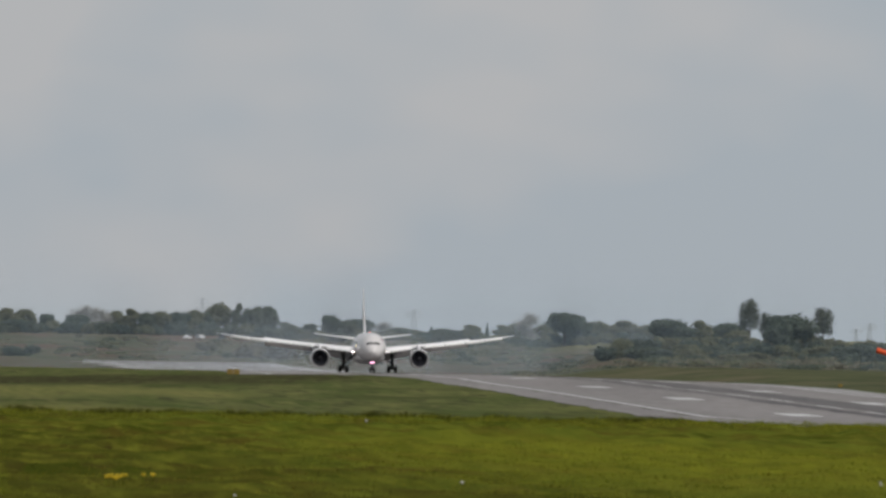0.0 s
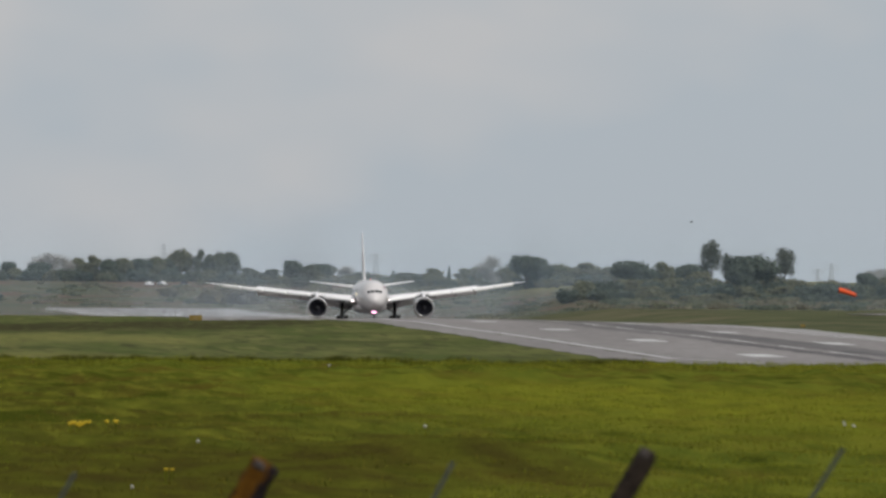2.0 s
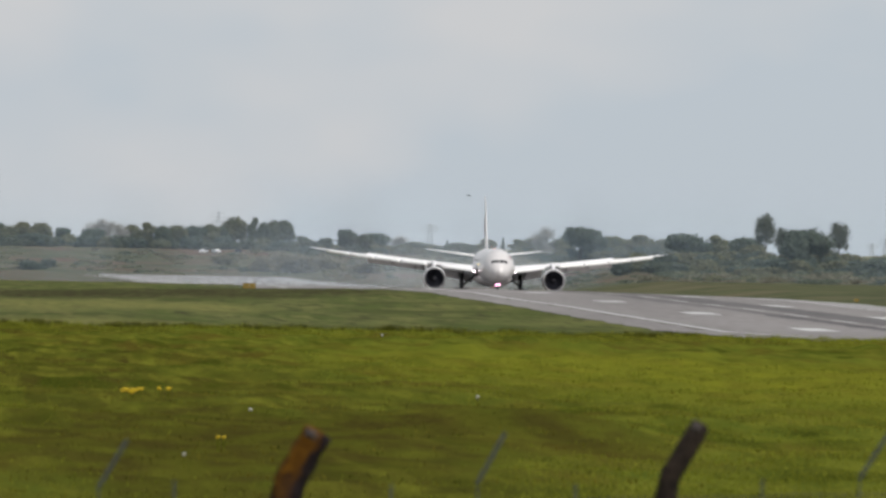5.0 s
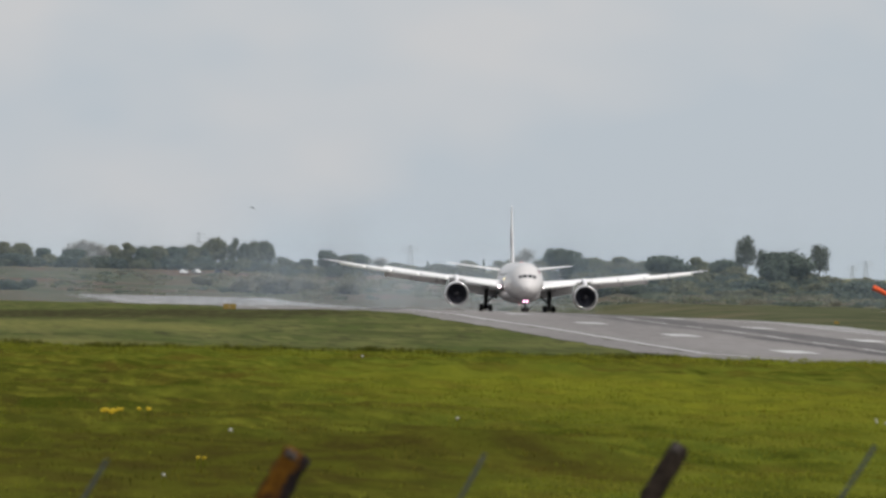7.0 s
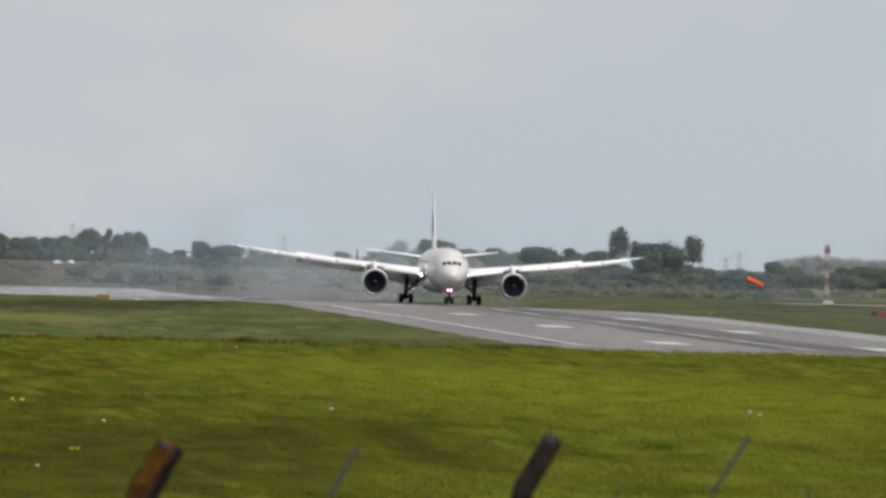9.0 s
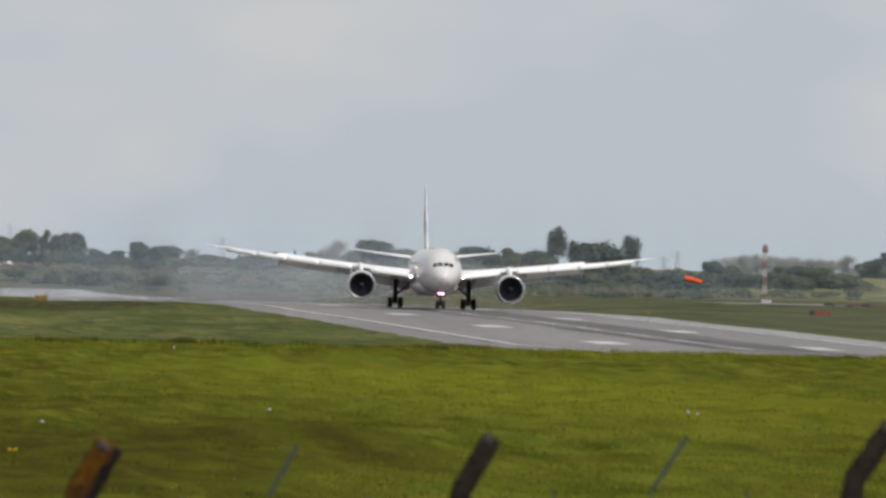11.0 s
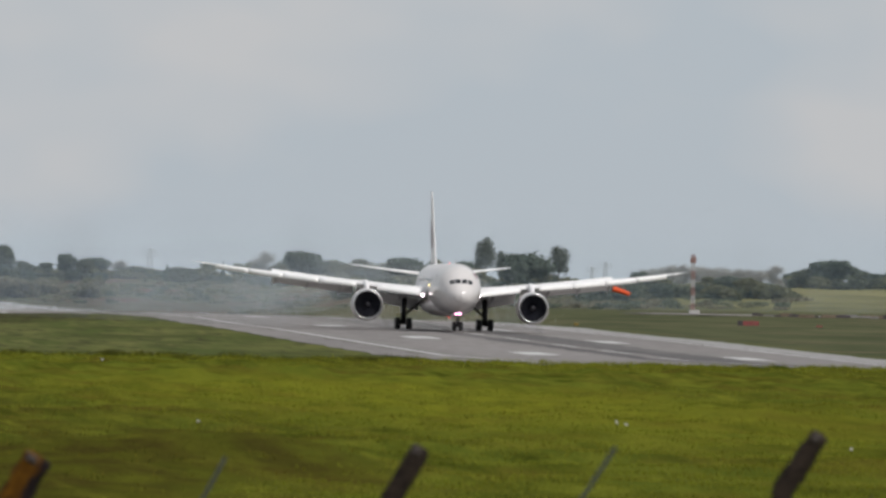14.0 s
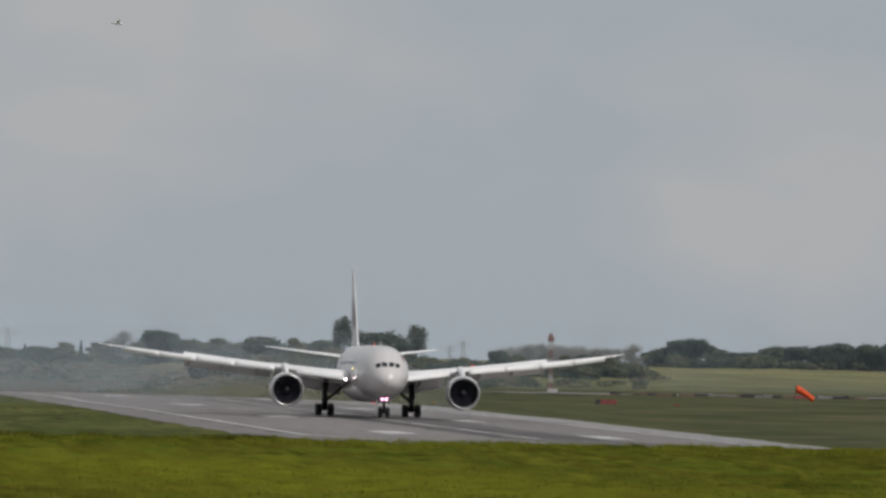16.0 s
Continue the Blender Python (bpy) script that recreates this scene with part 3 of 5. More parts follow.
def build_engine(plane, side):
    cx, cz = 9.9 * side, 2.85
    def place(bm):
        bmesh.ops.translate(bm, vec=(cx, 0, cz), verts=bm.verts[:])
        return bm
    cowl = part("engine_cowl", place(turned([(0.22, 1.80), (0.7, 1.90), (1.5, 1.96), (2.6, 1.93), (3.8, 1.75), (4.9, 1.48), (5.4, 1.35), (5.3, 1.28), (4.2, 1.30)], 40, False)), MAT["paint"], plane, "pale grey engine cowling", True)
    part("inlet_lip", place(turned([(0.24, 1.815), (0.02, 1.775), (-0.06, 1.71), (-0.03, 1.64), (0.12, 1.57), (0.5, 1.47)], 40, False)), MAT["lip"], cowl, "polished metal inlet lip", True)
    bm = bmesh.new()
    n = 40
    rows = [[bm.verts.new((r * math.cos(2 * math.pi * k / n), y, r * math.sin(2 * math.pi * k / n))) for k in range(n)] for y, r in ((0.11, 1.58), (0.5, 1.475), (1.25, 1.44))]
    for a, b in zip(rows, rows[1:]):
        for i in range(n):
            bm.faces.new((a[i], b[i], b[(i + 1) % n], a[(i + 1) % n]))
    part("inlet_duct", place(bm), MAT["duct"], cowl, "dark inlet duct", True)
    part("fan_case", place(turned([(1.30, 1.46), (1.34, 1.46)], 40)), MAT["fan"], cowl, "dark fan case")
    bm = bmesh.new()
    pr = [Vector((math.cos(t) * r, y, math.sin(t) * r)) for r, t, y in ((0.4, -0.10, 0.95), (0.9, -0.13, 0.92), (1.42, -0.02, 0.90), (1.42, 0.16, 1.15), (0.9, 0.10, 1.12), (0.4, 0.20, 1.1))]
    f = [bm.verts.new(p) for p in pr]
    g = [bm.verts.new(p + Vector((0, 0.04, 0))) for p in pr]
    bm.faces.new(f), bm.faces.new(g[::-1])
    for i in range(6):
        j = (i + 1) % 6
        bm.faces.new((f[j], f[i], g[i], g[j]))
    blade = part("fan_blade", bm, MAT["fan"], cowl, "dark curved fan blade")
    blade.location = (cx, 0, cz)
    for k in range(1, 18):
        ob = child(new("fan_blade", blade.data), cowl)
        ob.matrix_basis = pose(cx, 0, cz, 0, 20 * k, 0)
    part("spinner", place(turned([(0.45, 0.03), (0.55, 0.14), (0.75, 0.27), (1.0, 0.40), (1.1, 0.42)], 20)), MAT["spinner"], cowl, "grey fan spinner", True)
    part("exhaust_cone", place(turned([(4.3, 1.0), (5.6, 0.85), (6.4, 0.6), (7.2, 0.15)], 20)), MAT["duct"], cowl, "", True)
    st = []
    for y, z0, z1, w in ((0.9, 1.72, 1.95, 0.06), (1.8, 1.7, 2.25, 0.22), (3.5, 1.5, 2.75, 0.28), (5.5, 1.1, 3.0, 0.28), (7.5, 1.2, 2.6, 0.18), (9.0, 1.9, 2.3, 0.05)):
        st.append([Vector((sx * w, y, z)) for sx, z in ((-1, z0), (-1, z1 - 0.1), (-0.5, z1), (0.5, z1), (1, z1 - 0.1), (1, z0))])
    part("engine_pylon", place(rings(st)), MAT["wing_paint"], plane, "", True)


def build_gear_main(plane, side):
    x, y = 4.9 * side, 11.0
    strut = part("main_gear_leg", tube([(x * 0.96, y + 0.2, 4.6), (x, y, 2.6), (x, y, 0.75)], 0.33), MAT["gear"], plane, "grey steel landing gear leg", True)
    part("drag_brace", tube([(x * 0.5, y - 0.4, 3.7), (x * 0.97, y, 1.75)], 0.17, 8), MAT["gear"], strut, "", True)
    part("bogie_beam", tube([(x, y - 0.95, 0.66), (x, y + 0.95, 0.66)], 0.14, 8), MAT["gear"], strut, "", True)
    part("gear_door", box(x + 0.32 * side - 0.04, x + 0.32 * side + 0.04, y - 0.6, y + 0.8, 1.9, 4.2, 0.02), MAT["wing_under"], strut, "pale grey gear door")
    for dy in (-0.73, 0.73):
        part("axle", tube([(x - 0.7, y + dy, 0.66), (x + 0.7, y + dy, 0.66)], 0.09, 8), MAT["gear"], strut)
        for dx in (-0.70, 0.70):
            wheel(strut, x + dx, y + dy, 0.70, 0.60)


def build_airliner():
    plane = new("airliner")
    tagged(plane, "pale grey twin-engine airliner rolling on the wet runway", "airplane")
    n = 44
    st = [[body_at(s, 2 * math.pi * k / n) for k in range(n)] for s in sorted({b[0] for b in BODY} | set(np.arange(14, 38, 3.0)) | {0.06, 0.12, 0.5, 1.2, 2.1, 3.1, 4.3, 6.0, 8.2})]
    body = part("fuselage", rings(st), MAT["paint"], plane, "pale grey fuselage with rounded nose", True)
    # belly fairing between the wings
    st = []
    for s, w, lo in ((15.5, 1.6, 2.05), (18.0, 2.7, 1.75), (22, 3.15, 1.60), (28, 3.15, 1.60), (32, 2.7, 1.75), (35, 1.6, 2.1)):
        st.append([Vector((w * math.cos(a), s + NOSE, 3.1 + (3.1 - lo) * math.sin(a) * (1 if math.sin(a) < 0 else 0.55))) for a in [2 * math.pi * k / 28 for k in range(28)]])
    part("belly_fairing", rings(st), MAT["paint"], plane, "", True)
    # cockpit windows: two panes a side, and a dark brow
    for side in (-1, 1):
        for s0, s1, p0, p1, sk in ((1.14, 1.78, 0.05, 0.43, 0.20), (1.36, 2.04, 0.49, 0.82, 0.26)):
            part("cockpit_window", skin_patch(s0, s1, side * p0, side * p1, 0.015, skew=sk), MAT["glass"], body, "dark cockpit window")
        for s in (8.2, 14.2, 36.5, 44.0):
            door = part("cabin_door", skin_patch(s, s + 1.1, side * 1.05, side * 1.75, 0.02), MAT["paint"], body)
            part("door_gap", skin_patch(s - 0.04, s + 1.14, side * 1.03, side * 1.77, 0.01), MAT["seam"], door)
    # cabin windows on the parallel part
    bm = skin_patch(12.0, 12.28, 1.16, 1.30, 0.012, 2, 2)
    first = part("cabin_window", bm, MAT["glass"], body, "small dark cabin window")
    bm = skin_patch(12.0, 12.28, -1.16, -1.30, 0.012, 2, 2)
    other = part("cabin_window", bm, MAT["glass"], body, "small dark cabin window")
    for k in range(1, 40):
        for src in (first, other):
            ob = new("cabin_window", src.data)
            ob.parent = body
            ob.location = (0, 0.62 * k, 0)
    # a round emblem by the cockpit
    part("emblem", skin_patch(4.1, 4.9, 0.72, 1.0, 0.018), MAT["maroon"], body, "burgundy emblem by the cockpit")
    for side in (-1, 1):
        st = []
        for o, le, z, c, th, tw in WING:
            t = radians(tw)
            st.append([Vector((o, le + a * math.cos(t) + u * math.sin(t), z - a * math.sin(t) + u * math.cos(t))) for a, u in foil(c, th)])
        wing = part("wing", mirror(rings(st), side), MAT["wing_paint"], plane, "swept light grey wing", True)
        for o0, o1 in ((3.2, 8.6), (11.0, 15.24), (15.28, 19.44), (19.48, 23.44), (23.48, 27.4)):
            part("slat", mirror(slab(o0, o1, -0.085, 0.11, -0.34, 0.16, 0.34), side), MAT["slat"], wing, "bright extended leading-edge slat", True)
        for o0, o1, dz in ((3.0, 8.6, -1.35), (9.2, 10.6, -0.9), (11.0, 20.5, -0.95)):
            part("flap", mirror(slab(o0, o1, 0.80, 1.12, -0.22, dz, 0.16), side), MAT["wing_paint"], wing, "lowered trailing-edge flap", True)
        for k in range(7):
            o0 = 4.2 + 2.35 * k
            part("spoiler", mirror(slab(o0, o0 + 2.31, 0.66, 0.82, 0.26, 0.62, 0.05, 2), side), MAT["slat"], wing, "raised spoiler panel")
        for o in (5.6, 12.6, 16.4, 20.2):
            a, b, c2 = wing_at(o, 0.45), wing_at(o, 0.85), wing_at(o, 1.22)
            a.z -= 0.25
            b.z -= 0.75
            c2.z -= 1.25
            part("flap_fairing", mirror(tube([a, (a + b) / 2 - Vector((0, 0, 0.15)), b, c2], 0.24, 8, 0.3), side), MAT["wing_under"], wing, "", True)
        tip = lamp("wingtip_light", plane, (side * 28.7, 19.4, 7.42), 0.07, MAT["tip_lamp"])
        build_engine(plane, side)
        build_gear_main(plane, side)
        lamp("landing_light", plane, (side * 3.42, -0.35, 4.12), 0.15 if side < 0 else 0.07, MAT["lamp_white"])
        # tailplane
        st = []
        for o, le, z, c in ((0.9, 30.8, 6.55, 6.2), (5.0, 33.9, 7.05, 4.3), (9.3, 37.2, 7.62, 2.1), (9.9, 38.0, 7.70, 1.2)):
            st.append([Vector((o, le + a, z + u * 0.8)) for a, u in foil(c, 0.095)])
        part("tailplane", mirror(rings(st), side), MAT["slat"], plane, "light grey tailplane", True)
    # fin
    st = []
    for z, le, c in ((7.4, 26.5, 10.0), (8.3, 28.6, 8.0), (12.5, 32.6, 5.6), (16.2, 36.2, 3.3), (16.9, 37.1, 2.2)):
        st.append([Vector((u * 0.9, le + a, z)) for a, u in foil(c, 0.045)])
    fin = part("fin", rings(st), MAT["wing_paint"], plane, "grey tail fin", True)
    for sx in (-1, 1):
        bm = bmesh.new()
        outline = [(32.6, 10.2), (34.0, 9.9), (35.2, 10.8), (36.2, 12.2), (36.6, 13.4), (35.6, 13.0), (34.6, 12.0), (33.2, 11.0)]
        a2 = [bm.verts.new((sx * 0.155, y, z)) for y, z in outline]
        b2 = [bm.verts.new((sx * 0.120, y, z)) for y, z in outline]
        bm.faces.new(a2), bm.faces.new(b2[::-1])
        for i in range(len(a2)):
            j = (i + 1) % len(a2)
            bm.faces.new((a2[j], a2[i], b2[i], b2[j]))
        bmesh.ops.recalc_face_normals(bm, faces=bm.faces[:])
        part("tail_emblem", bm, MAT["maroon"], fin, "burgundy emblem on the fin")
    # nose gear
    y = -12.3
    leg = part("nose_gear_leg", tube([(0, y + 0.2, 2.6), (0, y, 1.5), (0, y, 0.5)], 0.16), MAT["gear"], plane, "grey steel nose gear leg", True)
    part("axle", tube([(-0.45, y, 0.5), (0.45, y, 0.5)], 0.07, 8), MAT["gear"], leg)
    part("drag_brace", tube([(0, y + 1.6, 2.4), (0, y + 0.05, 1.3)], 0.07, 8), MAT["gear"], leg)
    for sx in (-1, 1):
        wheel(leg, sx * 0.40, y, 0.56, 0.44)
        part("nose_gear_door", box(sx * 0.62 - 0.02, sx * 0.62 + 0.02, y + 0.2, y + 2.2, 1.35, 2.25, 0.01), MAT["paint"], plane)
        lamp("taxi_light", leg, (sx * 0.22, y - 0.25, 2.02), 0.14, MAT["lamp_pink"])
    lamp("service_light", plane, tuple(body_at(14.5, -1.45, 0.05)), 0.12, MAT["lamp_yellow"])
    lamp("beacon", plane, (0, 4.0, 8.06), 0.07, MAT["lamp_red"])
    lamp("belly_beacon", plane, (0, 3.0, 1.57), 0.07, MAT["lamp_red"])
    part("antenna_blade", box(-0.04, 0.04, -6.0, -5.4, 7.95, 8.35, 0.02), MAT["paint"], plane)
    part("belly_antenna", box(-0.05, 0.05, -4.0, -3.5, 1.55, 2.05, 0.02), MAT["gear"], plane)
    return plane


airliner = build_airliner()

# seconds, across, along
ROLL_OUT = [
    (0.0, 2.0, 2251.5), (1.0, 1.75, 2170.0), (2.0, 1.5, 2091.0), (3.0, 1.52, 2015.0), (4.0, 1.66, 1941.0), (5.0, 1.6, 1869.5),
    (6.0, 1.35, 1800.3), (7.0, 0.92, 1733.6), (8.0, 0.53, 1669.6), (9.0, 0.25, 1608.4), (10.0, 0.0, 1550.2), (11.0, -0.20, 1494.0),
    (12.0, -0.42, 1441.0), (13.0, -0.58, 1390.9), (14.0, -0.52, 1343.9), (15.0, -0.12, 1300.0), (16.0, 0.36, 1259.2)]


# ---- water thrown up behind the aircraft: a haze of fine drops ----
def build_spray():
    rng = np.random.RandomState(11)
    n = 60000
    back = rng.gamma(1.7, 46, n) + 8
    wide = 4 + back * 0.10
    lane = rng.choice([-9.0, -4.5, 0.0, 4.5, 9.0], n, p=[0.24, 0.2, 0.16, 0.2, 0.2])
    x = lane + rng.normal(0, 1, n) * wide * 0.45 - back * 0.035
    z = np.abs(rng.normal(0, 1, n)) * (1.8 + np.minimum(back, 160) * 0.045) + 0.1
    c = np.stack([x, back, z], -1)
    r = rng.uniform(0.005, 0.013, n)
    k = np.array([(1, 1, 1), (1, -1, -1), (-1, 1, -1), (-1, -1, 1)], float)
    v = (c[:, None, :] + k[None] * r[:, None, None]).reshape(-1, 3)
    f = np.array([(0, 1, 2), (0, 3, 1), (0, 2, 3), (1, 3, 2)])
    f = (f[None] + 4 * np.arange(n)[:, None, None]).reshape(-1, 3)
    return tagged(new("water_spray", mesh_of("water_spray", v, f, MAT["spray"])), "white mist of water drops behind the airliner", "water spray", kind="stuff")


spray = build_spray()


def build_lingering_mist():
    """Low mist of drops left lying over the far end of the runway."""
    rng = np.random.RandomState(31)
    n = 3000
    y = rng.uniform(2700, 3380, n)
    lump = 0.5 + 0.5 * np.abs(wobble(y, y * 0, 60, 60, 77))
    x = rng.uniform(-34, 30, n)
    z = np.array([height(0.0, v) for v in y]) + rng.exponential(0.3, n) * lump + 0.2
    r = rng.uniform(0.03, 0.07, n)
    k = np.array([(1, 1, 1), (1, -1, -1), (-1, 1, -1), (-1, -1, 1)], float)
    v = (np.stack([x, y, z], -1)[:, None, :] + k[None] * r[:, None, None]).reshape(-1, 3)
    f = np.array([(0, 1, 2), (0, 3, 1), (0, 2, 3), (1, 3, 2)])
    f = (f[None] + 4 * np.arange(n)[:, None, None]).reshape(-1, 3)
    return tagged(new("ground_mist", mesh_of("ground_mist", v, f, MAT["spray"])), "low white mist lying over the far runway", "mist", kind="stuff")


build_lingering_mist()


# ---- translucent shells: stand-ins for haze over the far fields, and the cloud that the engines raise ----
def veil_material(name, colour, alpha, z_full, z_none, ends=None, lump=(0.02, 0.06), fade_y=None):
    """A translucent veil, for spray and in place of haze: thinning upwards and towards its ends, uneven along its
    length.
    """
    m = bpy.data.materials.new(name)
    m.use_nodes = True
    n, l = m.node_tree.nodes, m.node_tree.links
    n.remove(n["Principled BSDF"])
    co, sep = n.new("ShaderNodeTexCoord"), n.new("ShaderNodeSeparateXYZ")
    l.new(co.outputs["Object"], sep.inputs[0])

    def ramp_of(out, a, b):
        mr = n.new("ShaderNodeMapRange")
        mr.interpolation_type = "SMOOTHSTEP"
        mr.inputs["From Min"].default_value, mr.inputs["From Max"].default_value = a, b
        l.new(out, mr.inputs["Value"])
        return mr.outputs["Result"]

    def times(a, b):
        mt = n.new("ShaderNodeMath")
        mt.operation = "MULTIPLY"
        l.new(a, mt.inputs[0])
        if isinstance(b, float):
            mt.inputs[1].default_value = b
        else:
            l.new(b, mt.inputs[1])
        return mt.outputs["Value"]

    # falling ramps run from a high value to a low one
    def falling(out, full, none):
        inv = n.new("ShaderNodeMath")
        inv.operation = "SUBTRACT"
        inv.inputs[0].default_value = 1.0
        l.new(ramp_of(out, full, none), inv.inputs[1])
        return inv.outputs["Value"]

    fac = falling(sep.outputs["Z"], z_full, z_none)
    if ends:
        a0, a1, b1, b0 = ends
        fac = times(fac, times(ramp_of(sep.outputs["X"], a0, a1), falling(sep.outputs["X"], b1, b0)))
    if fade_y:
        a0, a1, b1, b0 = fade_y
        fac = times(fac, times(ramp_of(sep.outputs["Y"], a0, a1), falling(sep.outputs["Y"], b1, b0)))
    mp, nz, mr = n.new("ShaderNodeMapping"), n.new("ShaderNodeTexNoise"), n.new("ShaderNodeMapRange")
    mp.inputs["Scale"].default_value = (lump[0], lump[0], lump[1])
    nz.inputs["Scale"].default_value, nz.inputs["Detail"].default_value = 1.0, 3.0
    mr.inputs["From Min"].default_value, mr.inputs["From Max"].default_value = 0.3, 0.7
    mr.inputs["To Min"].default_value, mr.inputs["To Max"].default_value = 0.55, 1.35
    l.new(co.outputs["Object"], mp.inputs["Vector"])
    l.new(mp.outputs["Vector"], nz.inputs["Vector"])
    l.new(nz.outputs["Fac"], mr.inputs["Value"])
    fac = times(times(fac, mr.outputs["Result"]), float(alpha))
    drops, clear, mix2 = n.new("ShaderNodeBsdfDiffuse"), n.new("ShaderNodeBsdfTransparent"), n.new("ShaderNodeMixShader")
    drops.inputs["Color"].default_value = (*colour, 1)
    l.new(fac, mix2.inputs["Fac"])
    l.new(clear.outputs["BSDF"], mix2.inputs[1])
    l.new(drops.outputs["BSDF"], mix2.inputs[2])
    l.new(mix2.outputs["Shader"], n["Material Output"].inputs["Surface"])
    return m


def build_haze_shell(x0, x1, y0, deep, tall, mat, label, seed):
    """A long, low, closed translucent shell with an uneven front, put in place of haze."""
    rng = random.Random(seed)
    st = []
    for k in range(41):
        x = x0 + (x1 - x0) * k / 40
        y = y0 + rng.uniform(-8, 8)
        z = height(x, y) - 3.0
        st.append([Vector((x, y + deep * f, z + tall * h)) for f, h in ((0, 0), (0, 0.45), (0.04, 0.75), (0.2, 0.95), (0.5, 1.0), (0.8, 0.95), (0.97, 0.7), (1, 0.4), (1, 0))])
    bm = rings(st)
    me = bpy.data.meshes.new("mist_bank")
    bm.to_mesh(me)
    bm.free()
    me.materials.append(mat)
    return tagged(new("mist_bank", me), label, "mist", kind="stuff")


# Added shells whose blue-grey tint stands in for haze over distance
build_haze_shell(-150, 420, 2318, 90, 36, veil_material("field_haze", (0.48, 0.60, 0.72), 0.060, 9.0, 25.0), "blue-grey translucent shell standing in for haze over the far fields", 3)
build_haze_shell(-150, 240, 2960, 60, 44, veil_material("far_haze", (0.48, 0.58, 0.69), 0.070, 12.0, 32.0, (-70.0, 80.0, 120.0, 230.0)), "blue-grey translucent shell standing in for haze before the far wood", 4)


def build_spray_cloud():
    """The soft cloud of spray that trails behind the engines and lags to one side."""
    st = []
    for k in range(25):
        f = k / 24
        back = 9 + 250 * f ** 1.3
        w, h = 12.5 + 26 * f, 5.0 + 13.0 * f
        cx = -0.5 - 16 * f
        st.append([Vector((cx + w * math.cos(a), back, -0.6 + h * max(math.sin(a), -0.02))) for a in [2 * math.pi * q / 28 for q in range(28)]])
    bm = rings(st)
    me = bpy.data.meshes.new("spray_cloud")
    bm.to_mesh(me)
    bm.free()
    me.materials.append(veil_material("drifting_engine_spray", (0.64, 0.68, 0.73), 0.145, 0.5, 12.5, None, (0.09, 0.22), (9.0, 36.0, 120.0, 255.0)))
    me.polygons.foreach_set("use_smooth", [True] * len(me.polygons))
    return tagged(new("spray_cloud", me), "soft white cloud of spray trailing behind the engines", "water spray", kind="stuff")


spray_cloud = build_spray_cloud()


# ---- trees ----
def leaf_mesh(name, points, size, mat, rng, flat=0.6, out=None):
    """Many small leaf clumps, each a bent quad pair, round given points."""
    n = len(points)
    a = rng.normal(0, 1, (n, 3))
    a /= np.linalg.norm(a, axis=1)[:, None]
    b = rng.normal(0, 1, (n, 3))
    b -= a * (a * b).sum(1)[:, None]
    b /= np.linalg.norm(b, axis=1)[:, None]
    if out is not None:                                     # leaves turn outwards and up
        nrm = out + rng.normal(0, 0.55, (n, 3)) + np.array([0, 0, 0.25])
        nrm /= np.linalg.norm(nrm, axis=1)[:, None]
        a -= nrm * (a * nrm).sum(1)[:, None]
        a /= np.linalg.norm(a, axis=1)[:, None]
        b = np.cross(nrm, a)
    nrm = np.cross(a, b)
    s = size * rng.uniform(0.5, 1.3, n)[:, None]
    p = np.asarray(points)
    v = np.stack([p - a * s, p - b * s * flat + nrm * s * 0.25, p + a * s, p + b * s * flat + nrm * s * 0.25], 1).reshape(-1, 3)
    i = 4 * np.arange(n)[:, None]
    f = np.concatenate([i + np.array([[0, 1, 2]]), i + np.array([[0, 2, 3]])])
    return mesh_of(name, v, f, mat)


def limbs(rng, h, spread, lean=0.0, trunk_r=0.22, count=9, low=0.25):
    bm = bmesh.new()
    def bar(p, q, r0, r1, n=6):
        d = (q - p).normalized()
        s = d.orthogonal().normalized()
        u = d.cross(s)
        rows = [[bm.verts.new(c + (s * math.cos(2 * math.pi * k / n) + u * math.sin(2 * math.pi * k / n)) * r) for k in range(n)] for c, r in ((p, r0), (q, r1))]
        for k in range(n):
            bm.faces.new((rows[0][k], rows[0][(k + 1) % n], rows[1][(k + 1) % n], rows[1][k]))
    top = Vector((lean, 0, h * 0.9))
    mid = Vector((lean * 0.3, 0.1, h * 0.45))
    bar(Vector((0, 0, -0.5)), mid, trunk_r, trunk_r * 0.6)
    bar(mid, top, trunk_r * 0.6, 0.03)
    for k in range(count):
        t = low + (0.85 - low) * k / count
        a = k * 2.4 + rng.uniform(-0.4, 0.4)
        p = mid * (t / 0.45) if t < 0.45 else mid.lerp(top, (t - 0.45) / 0.45)
        ln = spread * (1.15 - t) * rng.uniform(0.8, 1.1)
        q = p + Vector((math.cos(a) * ln, math.sin(a) * ln, ln * 0.55))
        bar(p, q, trunk_r * 0.35, 0.03, 5)
        for _ in range(2):
            q2 = q + Vector((rng.uniform(-1, 1), rng.uniform(-1, 1), rng.uniform(0, 1))) * ln * 0.45
            bar(p.lerp(q, 0.6), q2, trunk_r * 0.15, 0.02, 4)
    return bm


